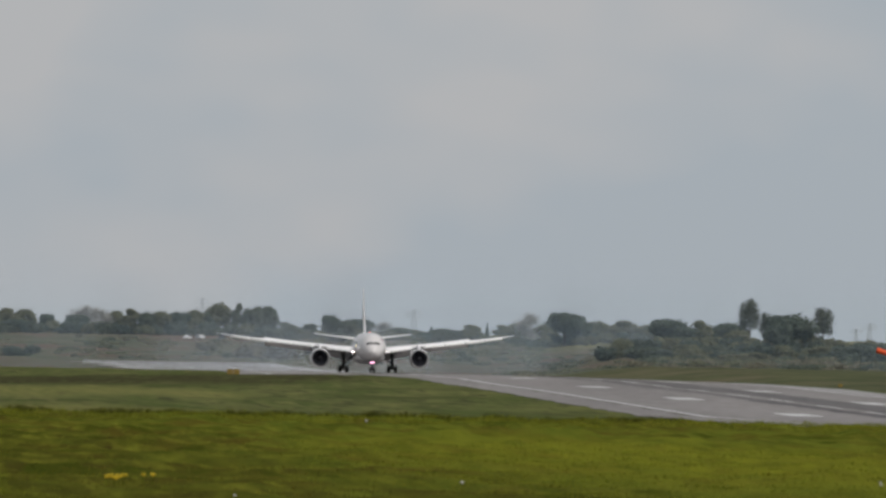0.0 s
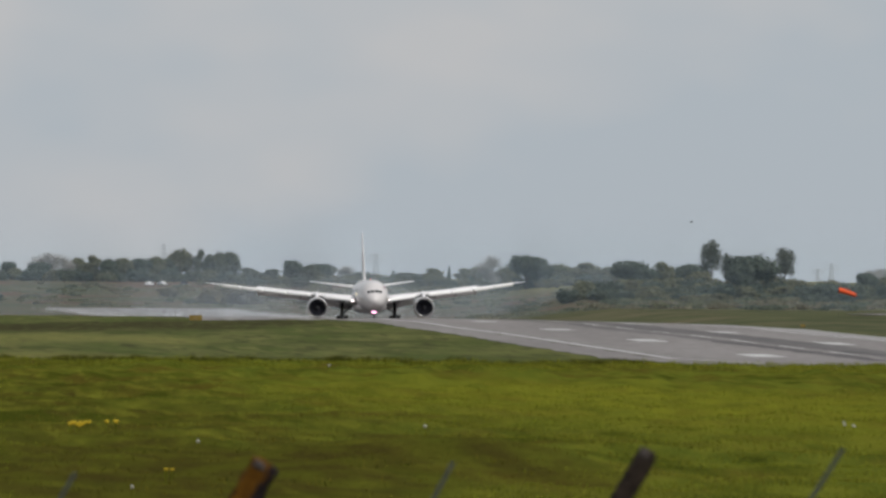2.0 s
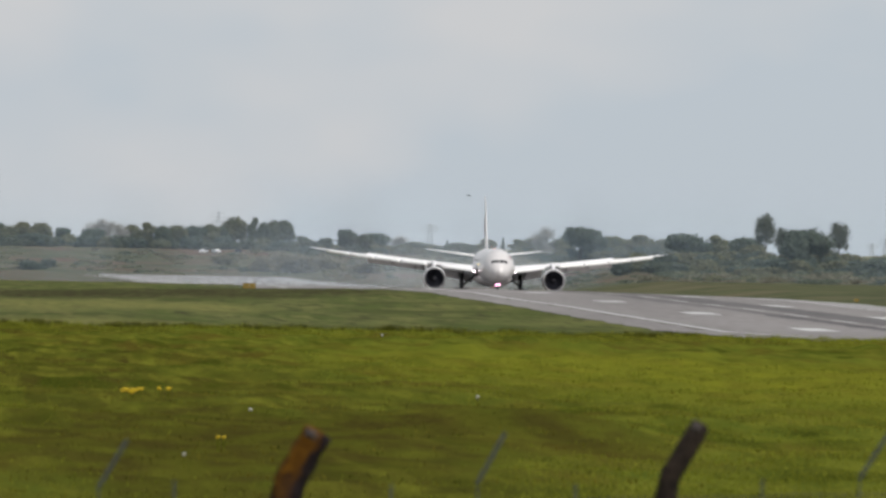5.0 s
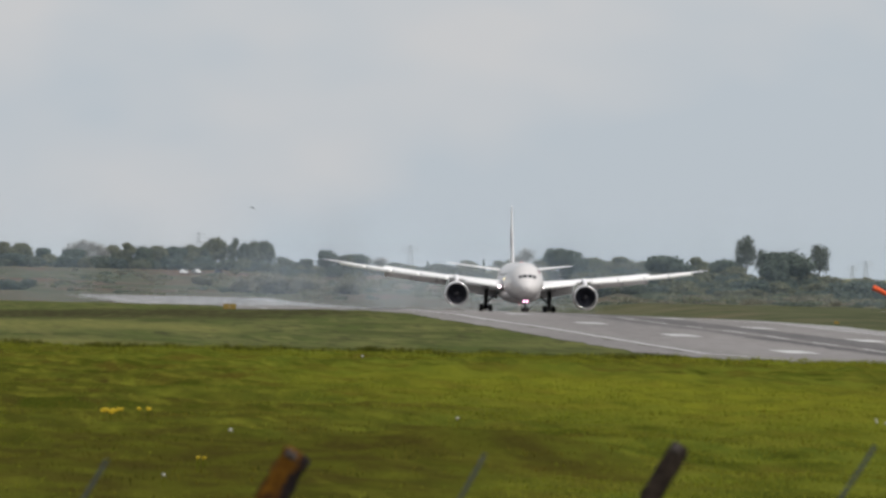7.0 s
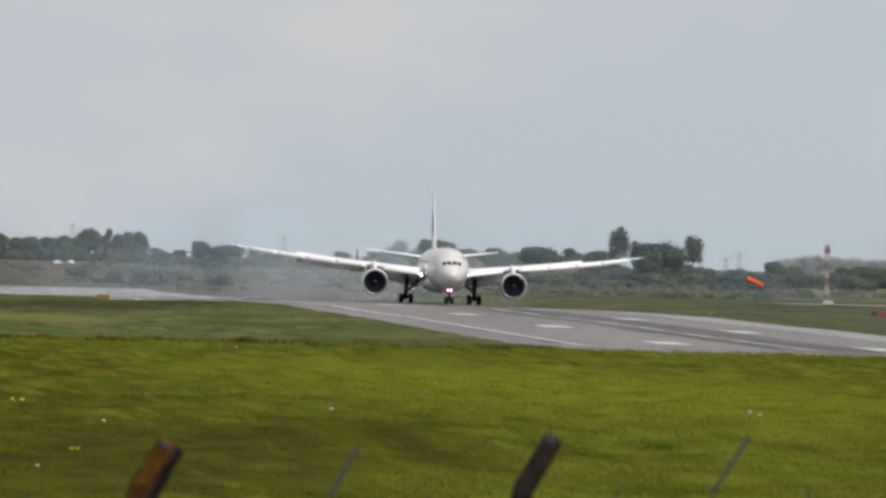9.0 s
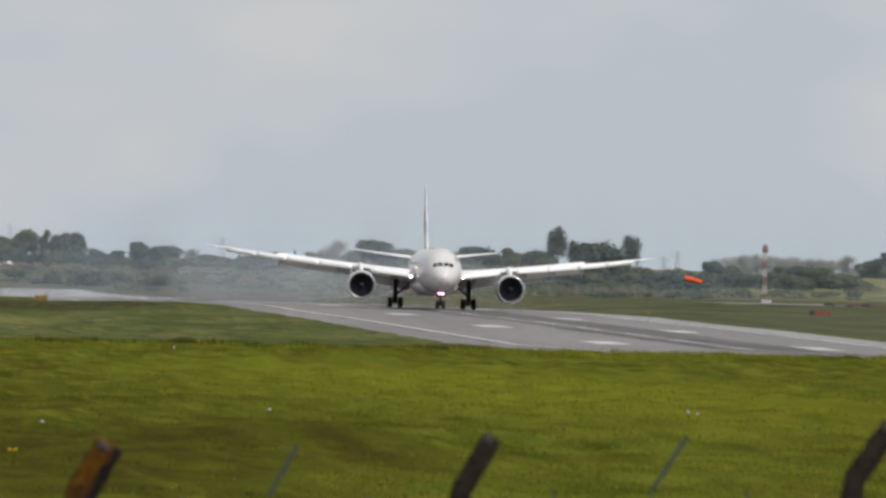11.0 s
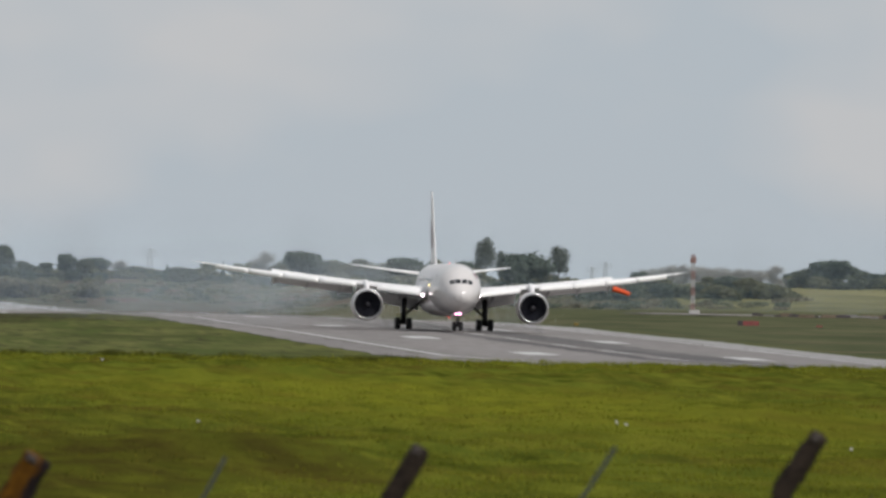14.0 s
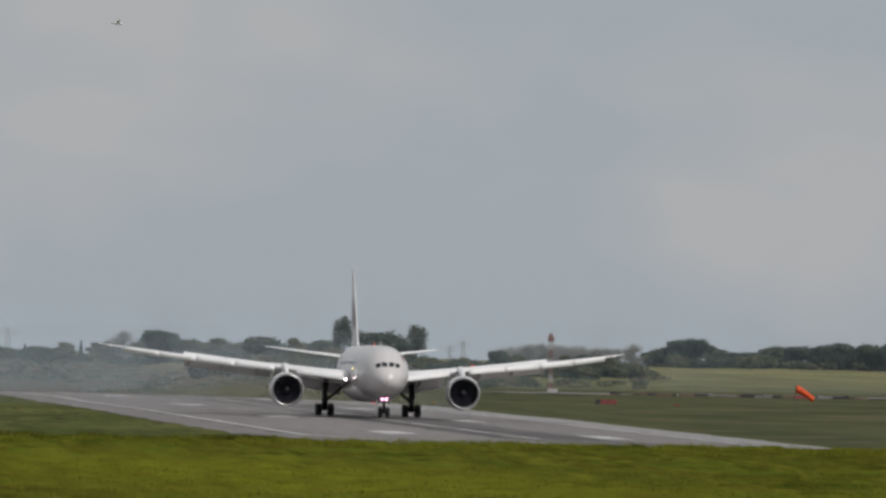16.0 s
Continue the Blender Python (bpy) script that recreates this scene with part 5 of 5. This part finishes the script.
def build_airfield():
    build_mast()
    socks = [build_windsock(92.85, 2000, 4.5, 1.0, 3.0, 0), build_windsock(121.7, 1500, 3.3, 1.5, 2.3, 0)]
    build_sign(36.0, 1590, 1.85, 0.98, ("sign_yellow",), "direction_sign", "low ochre-yellow airfield sign in grass", "sign", 2)
    build_sign(104.9, 1730, 3.3, 0.95, ("sign_dark", "sign_red", "sign_red", "sign_red"), "holding_sign", "low red and dark airfield sign in grass", "sign", 4)
    build_sign(78.6, 1800, 0.8, 0.8, ("sign_yellow",), "marker_board", "small yellow marker board beside the runway", "sign")
    build_sign(89.7, 1560, 0.7, 0.6, ("sign_yellow",), "marker_board", "low yellow marker board beside the runway", "sign", 1)
    build_sign(111.2, 1690, 1.0, 0.45, ("sign_red",), "marker_board", "low faded orange marker board in grass", "sign")
    for b, d, top, w in ((33.15, 4700, 4.3, 8), (51.9, 4700, 3.55, 8.5), (91.0, 4700, 2.55, 5.5), (92.2, 4650, 3.05, 7)):
        build_pylon(b, d, top, w)
    build_car(31.9, 3820, MAT["car_white"], "white car parked on the far bank", 62)
    build_car(33.0, 3830, MAT["car_white"], "white car parked on the far bank", 118)
    build_car(34.9, 3800, MAT["car_dark"], "dark van parked on the far bank", 60, 2.0)
    # a pale taxiway with a line of blocks and spoil along it
    n = 46
    V = []
    for k in range(n + 1):
        b = 93.5 + 46 * k / n
        for d in (2035 + 25 * max(0.0, 1 - k / 3), 2085 - 20 * max(0.0, 1 - k / 3)):
            x, y = at_bearing(b, d)
            V.append((x, y, height(x, y) + 0.10))
    tagged(new("taxiway", mesh_of("taxiway", V, [(2 * k, 2 * k + 2, 2 * k + 3, 2 * k + 1) for k in range(n)], MAT["tarmac"])), "pale concrete taxiway across the grass", "taxiway", kind="structure")
    rng = random.Random(8)
    for k in range(34):
        b = 105.5 + 22 * (k + rng.uniform(0, 0.9)) / 34
        d = 2030 + rng.uniform(-10, 12)
        w, h = rng.uniform(0.6, 1.8), rng.uniform(0.3, 0.65)
        mat = MAT[rng.choice(["sign_dark", "rubble", "soil", "sign_dark"])] if not 24 < k < 28 else MAT[("sign_red", "rubble", "mast_white")[k - 25]]
        bm = box(-w, w, -0.4, 0.4, -0.2, h, 0.12)
        for v in bm.verts:
            v.co += Vector((rng.uniform(-0.12, 0.12), 0, rng.uniform(-0.08, 0.08)))
        me = bpy.data.meshes.new("concrete_block")
        bm.to_mesh(me)
        bm.free()
        me.materials.append(mat)
        ob = tagged(new("concrete_block", me), "low rough block at the edge of the taxiway", "block", group="blocks along the taxiway")
        rest(ob, *at_bearing(b, d), rng.uniform(-20, 20))
    return socks


sock_cloths = build_airfield()


# ---- fence in front of the camera: cranked posts, steel stakes and wire ----
FENCE = 80.0


def ring_at(c, w, dpt, n=12, ang=0.0, wob=0.0, rng=None):
    pts = []
    for k in range(n):
        a = 2 * math.pi * k / n
        e = 0.62
        px = w * math.copysign(abs(math.cos(a)) ** e, math.cos(a)) * (1 + (rng.uniform(-wob, wob) if rng else 0))
        py = dpt * math.copysign(abs(math.sin(a)) ** e, math.sin(a))
        pts.append(Vector(c) + Vector((px * math.cos(ang), py, -px * math.sin(ang))))
    return pts


def lichen_material(zb, zt, dx, w):
    """Dark weathered wood with a crust of orange lichen on the lit left side of its upper part."""
    m = material("lichened_post", (0.008, 0.006, 0.006), 0.9, vary=0.4, scale=6.0, fine=40.0, bump=0.5, tint=(0.022, 0.016, 0.018), spec=0.08)
    n, l = m.node_tree.nodes, m.node_tree.links
    b = n["Principled BSDF"]
    wood = b.inputs["Base Color"].links[0].from_socket
    co, sep, nz = n.new("ShaderNodeTexCoord"), n.new("ShaderNodeSeparateXYZ"), n.new("ShaderNodeTexNoise")
    l.new(co.outputs["Object"], sep.inputs[0])
    l.new(co.outputs["Object"], nz.inputs["Vector"])
    nz.inputs["Scale"].default_value, nz.inputs["Detail"].default_value = 14.0, 4.0

    def ranged(out, a, c, to0, to1):
        mr = n.new("ShaderNodeMapRange")
        for key, v in (("From Min", a), ("From Max", c), ("To Min", to0), ("To Max", to1)):
            mr.inputs[key].default_value = v
        l.new(out, mr.inputs["Value"])
        return mr.outputs["Result"]

    def math2(op, a, c):
        mt = n.new("ShaderNodeMath")
        mt.operation = op
        l.new(a, mt.inputs[0])
        l.new(c, mt.inputs[1])
        return mt.outputs["Value"]

    axis = ranged(sep.outputs["Z"], zb, zt, 0.0, dx)
    over = math2("SUBTRACT", sep.outputs["X"], axis)
    # Lichen colour also paints the lit left half; the right half stays dark
    side = ranged(math2("ADD", over, ranged(nz.outputs["Fac"], 0.3, 0.7, -0.4 * w, 0.4 * w)), 0.1 * w, 0.55 * w, 1.0, 0.0)
    high = ranged(math2("ADD", sep.outputs["Z"], ranged(nz.outputs["Fac"], 0.3, 0.7, -0.08, 0.08)), zb - 0.16, zb + 0.16, 0.06, 1.0)
    mx, hue = n.new("ShaderNodeMix"), n.new("ShaderNodeMix")
    mx.data_type = hue.data_type = "RGBA"
    hue.inputs["A"].default_value, hue.inputs["B"].default_value = (0.050, 0.020, 0.003, 1), (0.125, 0.056, 0.006, 1)
    l.new(ranged(nz.outputs["Fac"], 0.35, 0.65, 0.0, 1.0), hue.inputs["Factor"])
    l.new(math2("MULTIPLY", side, high), mx.inputs["Factor"])
    l.new(wood, mx.inputs["A"])
    l.new(hue.outputs["Result"], mx.inputs["B"])
    l.new(mx.outputs["Result"], b.inputs["Base Color"])
    return m


def build_post(bearing, bend_rise, top_bearing, top_rise, w, lichen, label):
    """A weathered post whose upper part is cranked to one side."""
    rng = random.Random(int(bearing))
    x, y = at_bearing(bearing, FENCE)
    g = height(x, y)
    zb, zt = EYE[2] + bend_rise * FENCE / 1000 - g, EYE[2] + top_rise * FENCE / 1000 - g
    dx = (top_bearing - bearing) * FENCE / 1000
    post = tagged(new("fence_post"), label, "post", group="cranked posts of the near fence")
    st = [ring_at((0.01 * rng.uniform(-1, 1), 0, -0.4 + (zb + 0.3) * k / 6), w, w, wob=0.08, rng=rng) for k in range(7)]
    lean = math.atan2(dx, zt - zb)
    for k in range(1, 9):
        f = k / 8
        st.append(ring_at((dx * f, 0, zb + (zt - zb) * f), w * (1 - 0.12 * f), w * 0.95, ang=lean, wob=0.12, rng=rng))
    st.append(ring_at((dx * 1.02, 0, zt + 0.02), w * 0.55, w * 0.55, ang=lean, wob=0.2, rng=rng))
    part("shaft", rings(st), lichen_material(zb, zt, dx, w) if lichen else MAT["post_wood"], post, "dark wood crusted with orange lichen" if lichen else "", True)
    cap = [ring_at((dx * f - w * 0.26, -0.006, zb + (zt - zb) * f), w * 0.62 * (1 - 0.12 * f), w * 0.95, ang=lean, wob=0.15, rng=rng) for f in (0.90, 0.96, 1.0, 1.03)]
    part("worn_top", rings(cap), MAT["post_cap"], post, "pale top", True)
    # a knot of old wire stapled to the side
    part("staple", tube([(-w * 1.02, -0.02, zb - 0.16), (-w * 1.22, -0.03, zb - 0.12), (-w * 1.22, -0.03, zb - 0.20), (-w * 0.98, -0.02, zb - 0.22)], 0.014, 6), MAT["post_dark"], post)
    post.matrix_basis = pose(x, y, g)


def build_stake(bearing, bend_rise, top_bearing=None, top_rise=None):
    x, y = at_bearing(bearing, FENCE)
    g = height(x, y)
    zb = EYE[2] + bend_rise * FENCE / 1000 - g
    pts = [(0, 0, -0.4), (0, 0, zb * 0.5), (0, 0, zb)]
    cranked = top_bearing is not None
    if cranked:
        zt = EYE[2] + top_rise * FENCE / 1000 - g
        pts += [((top_bearing - bearing) * FENCE / 2000, 0, (zb + zt) / 2), ((top_bearing - bearing) * FENCE / 1000, 0, zt)]
    ob = tagged(new("fence_stake"), "thin dull grey cranked steel stake" if cranked else "thin dull grey steel stake", "stake", group="steel stakes of the near fence")
    part("rod", tube(pts[:3], 0.007 if cranked else 0.009, 8), MAT["zinc"], ob)
    if cranked:
        part("arm", tube(pts[2:], 0.015, 8), MAT["zinc"], ob)
    ob.matrix_basis = pose(x, y, g)


def build_fence():
    for b, br, tb, tr, w, lich, lab in ((5.6, -20.4, 8.0, -16.0, 0.085, False, "dark weathered cranked fence post"),
                                        (39.5, -20.1, 42.3, -15.1, 0.118, True, "cranked fence post crusted with orange lichen"),
                                        (73.25, -18.9, 76.15, -13.8, 0.078, False, "dark weathered cranked fence post"),
                                        (107.9, -17.4, 111.4, -12.0, 0.080, False, "dark weathered cranked fence post"),
                                        (142.6, -15.6, 145.4, -10.4, 0.085, False, "dark weathered cranked fence post")):
        build_post(b, br, tb, tr, w, lich, lab)
    for b, br, tb, tr in ((23.0, -20.3, 25.5, -16.0), (56.5, -19.3, 58.9, -14.8), (90.3, -18.2, 93.4, -13.3), (125.0, -16.6, 128.0, -11.6)):
        build_stake(b, br, tb, tr)
    for b, br in ((29.7, -19.5), (48.9, -19.6), (65.2, -19.2), (81.7, -18.4), (98.8, -18.0), (116.0, -17.3)):
        build_stake(b, br)
    for k, rise in enumerate((-21.6, -25.0, -29.0)):
        pts = []
        for q in range(61):
            b = 5.6 + 137 * q / 60
            x, y = at_bearing(b, FENCE + 0.05)
            pts.append((x, y, EYE[2] + (rise + (b - 40) * 0.04) * FENCE / 1000 - 0.012 * abs(math.sin(q * 0.45))))
        bm = tube(pts, 0.005, 5)
        me = bpy.data.meshes.new("fence_wire")
        bm.to_mesh(me)
        bm.free()
        me.materials.append(MAT["wire"])
        tagged(new("fence_wire", me), "thin dark wire strung along the fence posts", "wire", group="wires of the near fence")


build_fence()


# ---- grass tufts, flowers ----
DARK_PATCHES = ((62, 250, 3.2, 34), (30, 225, 5.0, 48), (44, 230, 3.3, 42), (52, 238, 2.6, 36), (68, 220, 1.3, 18), (27, 190, 3.6, 46), (34, 300, 7, 80), (22, 430, 9, 120), (44, 210, 3, 50), (122, 300, 4, 60))

def blades(seed, n, d0, d1, tall, mat, name, label, b0=12, b1=138, per=7, power=1.0, mask=None, spread=0.12):
    rng = np.random.RandomState(seed)
    d = d0 + (d1 - d0) * rng.uniform(0, 1, n) ** power
    b = rng.uniform(b0, b1, n)
    x, y = EYE[0] + d * np.sin(b / 1000), EYE[1] + d * np.cos(b / 1000)
    keep = wobble(x, y, 7, 15, seed + 50) > (mask if mask is not None else -9)
    for pb, pd, rx, ry in DARK_PATCHES if seed == 21 else ():      # little fresh grass on the rough and darkened patches
        px, py = at_bearing(pb, pd)
        keep &= (((x - px) / rx) ** 2 + ((y - py) / ry) ** 2 > 0.8) | (rng.uniform(0, 1, len(x)) < 0.1)
    x, y = x[keep], y[keep]
    z = ground_height(x, y)
    n = len(x)
    ct = np.stack([x, y, z], -1).repeat(per, 0)
    m = len(ct)
    ct[:, :2] += rng.normal(0, spread, (m, 2))
    ct[:, 2] = ground_height(ct[:, 0], ct[:, 1])
    h = tall * rng.uniform(0.5, 1.2, m)
    a = rng.uniform(0, 6.28, m)
    lean = rng.uniform(0.8, 2.2, m) * h
    w = np.clip(h * 0.05, 0.010, 0.05)
    side = np.stack([-np.sin(a), np.cos(a), 0 * a], -1) * w[:, None]
    fw = np.stack([np.cos(a), np.sin(a), 0 * a], -1)
    up = np.array([0, 0, 1.0])
    p0 = ct - up * 0.06
    p1 = ct + fw * (lean * 0.35)[:, None] + up * (h * 0.6)[:, None]
    p2 = ct + fw * lean[:, None] + up * h[:, None]
    v = np.stack([p0 - side, p0 + side, p1 + side * 0.7, p1 - side * 0.7, p2], 1).reshape(-1, 3)
    i = 5 * np.arange(m)[:, None]
    f = np.concatenate([i + np.array([[0, 1, 2]]), i + np.array([[0, 2, 3]]), i + np.array([[3, 2, 4]])])
    return tagged(new(name, mesh_of(name, v, f, mat)), label, "grass", kind="stuff")


def ground_height(x, y):
    """Height of the ground sheet with its humps, near the camera."""
    d = np.hypot(x - EYE[0], y - EYE[1])
    size = np.clip(d / 900, 0.12, 1.0)
    near = 1 - smooth(620, 800, d)
    mx, my = at_bearing(60, 245)
    return land(x, y) + near * (0.30 * size * wobble(x, y, 9, 16, 3) + 0.18 * size * wobble(x, y, 3.1, 6, 4)) + 0.45 * np.exp(-(((x - mx) / 2.4) ** 2 + ((y - my) / 12) ** 2))


GRASS = [foliage("fresh_grass_blades", (0.150, 0.172, 0.018), (0.200, 0.212, 0.024), 0.2), foliage("dry_grass_blades", (0.150, 0.130, 0.016), (0.115, 0.100, 0.012), 0.2),
         foliage("dark_tussock_blades", (0.070, 0.074, 0.012), (0.085, 0.080, 0.014), 0.2)]
blades(21, 34000, 135, 460, 0.065, GRASS[0], "meadow_grass", "fresh green meadow grass in tufts", per=4, power=1.3, spread=0.5)
blades(22, 3500, 135, 430, 0.08, GRASS[1], "dry_grass", "dry straw-brown grass among the green", mask=0.15, per=5, power=1.3, spread=0.4)
blades(23, 900, 145, 330, 0.09, GRASS[2], "tussock_grass", "dark rough tussocks of grass", mask=0.25, b1=85, power=1.2, spread=0.45)
blades(24, 3600, 670, 715, 0.34, GRASS[2], "crest_tussocks", "dark rough tussocks along the crest", mask=0.35, per=9, b1=76)
blades(25, 6000, 600, 715, 0.20, GRASS[0], "crest_grass", "green grass along the crest of the field", per=8)


def build_flower(bearing, d, r, mat, heads, label, name, cat):
    x, y = at_bearing(bearing, d)
    rng = random.Random(int(bearing * 100))
    z = float(ground_height(np.array([x]), np.array([y]))[0])
    ob = tagged(new(name), label, cat)
    for k in range(heads):
        px, pz = rng.uniform(-0.5, 0.5) * r * heads ** 0.9, 0.22 + rng.uniform(0, r * 1.5)
        part("stalk", tube([(px * 0.6, 0, -0.05), (px * 0.8, 0.01, pz * 0.5), (px, 0, pz)], 0.006, 5), GRASS[0], ob)
        bm = bmesh.new()
        bmesh.ops.create_icosphere(bm, subdivisions=2, radius=r)
        for v in bm.verts:
            v.co = v.co * rng.uniform(0.8, 1.1) + Vector((px, 0, pz))
        part("flower_head", bm, mat, ob)
    ob.matrix_basis = pose(x, y, z)


for b, d, r, heads in ((36.28, 258, 0.065, 1), (56.45, 290, 0.075, 1), (93.5, 290, 0.06, 2), (94.3, 294, 0.06, 2), (114.3, 254, 0.055, 3), (30.5, 190, 0.05, 1), (47.8, 560, 0.10, 1), (113.0, 640, 0.10, 1)):
    build_flower(b, d, r * 0.62, MAT["clock"], heads, "pale round seed head standing in the grass", "seed_head", "flower")
for b, d, r, heads in ((24.9, 284, 0.055, 5), (25.7, 282, 0.060, 6), (26.5, 286, 0.05, 4), (28.2, 286, 0.05, 3), (29.0, 284, 0.05, 3), (33.5, 205, 0.028, 3), (34.0, 206, 0.03, 2)):
    build_flower(b, d, r * 0.78, MAT["gorse"], heads, "clump of small yellow flowers in the grass", "yellow_flowers", "flower")


# ---- birds ----
def build_bird(name, label, mat, span):
    bird = tagged(new(name), label, "bird")
    bm = turned([(-0.5, 0.02), (-0.4, 0.07), (-0.15, 0.11), (0.15, 0.10), (0.4, 0.05), (0.6, 0.03)], 10)
    bmesh.ops.scale(bm, vec=(span / 1.2,) * 3, verts=bm.verts[:])
    part("body", bm, mat, bird, "", True)
    for s in (-1, 1):
        st = [[Vector((s * o * span / 2, (y0 + c) * span, z * span)), Vector((s * o * span / 2, y0 * span, z * span + 0.02)), Vector((s * o * span / 2, (y0 - c) * span, z * span)), Vector((s * o * span / 2, y0 * span, z * span - 0.02))]
              for o, y0, c, z in ((0.05, 0.0, 0.12, 0.03), (0.45, -0.03, 0.11, 0.14), (1.0, 0.08, 0.03, 0.10))]
        part("wing", rings(st), mat, bird)
    return bird


crow = build_bird("crow", "small dark bird flying across the sky", MAT["bird"], 0.38)
gull = build_bird("gull", "pale gull gliding high in the sky", MAT["gull"], 1.15)


# ---- what moves ----
# seconds, degrees: slight bank and heading of the aircraft, set to fit the camera's view
BANK = [(0, -0.5), (1.5, -0.8), (3, -0.5), (4.5, 0.0), (7, 0.5), (11, 0.6), (13, 0.4), (16, 0.25)]
SWING = [(0, 0), (2, -2), (4, 2), (6.5, 5), (8, 8), (9.5, 1), (11, -6), (12, -9), (13, -3), (14.5, -1), (16, -4)]
YAW = [(0, -0.5), (9, -0.6), (11, -1.2), (12.5, -1.1), (13.0, -0.9), (13.6, -0.5), (16, -0.45)]


def sway(t, table):
    return float(np.interp(t, [a for a, _ in table], [b for _, b in table]))


def motions():
    rows = []
    for t, x, y in ROLL_OUT:
        for dt in (0.0, 0.5):
            if t + dt <= 16.0:
                xx = float(np.interp(t + dt, [r[0] for r in ROLL_OUT], [r[1] for r in ROLL_OUT]))
                tt = [r[0] for r in ROLL_OUT]
                yy = float(np.interp(t + dt, tt, [r[2] for r in ROLL_OUT])) - (0.0 if dt == 0 else 0.25)
                rows.append((t + dt, pose(xx, yy, height(0.0, yy + 5.0) + 0.12, 0, sway(t + dt, BANK), sway(t + dt, YAW))))
    walk(airliner, rows)
    walk(spray, rows)
    walk(spray_cloud, rows)
    for k, (cloth, up) in enumerate(sock_cloths):
        share = (1.0, 0.4)[k]
        walk(cloth, [(t, pose(0, 0, up, 0, a * share, 0) @ pose(0, 0, -up)) for t, a in SWING])
    walk(crow, [(t, pose(*at_bearing(95.0 - 7.4 * t - 0.11 * t * t, 800.0), EYE[2] + 5.1 + 0.2 * math.sin(t), 0, 0, 90)) for t in range(17)])

    walk(gull, [(t, pose(*at_bearing(61.2 + 5.5 * (16 - t), 900.0), EYE[2] + 0.9 * (30.6 + 1.2 * (16 - t)), 0, 12, 80)) for t in range(17)])


motions()
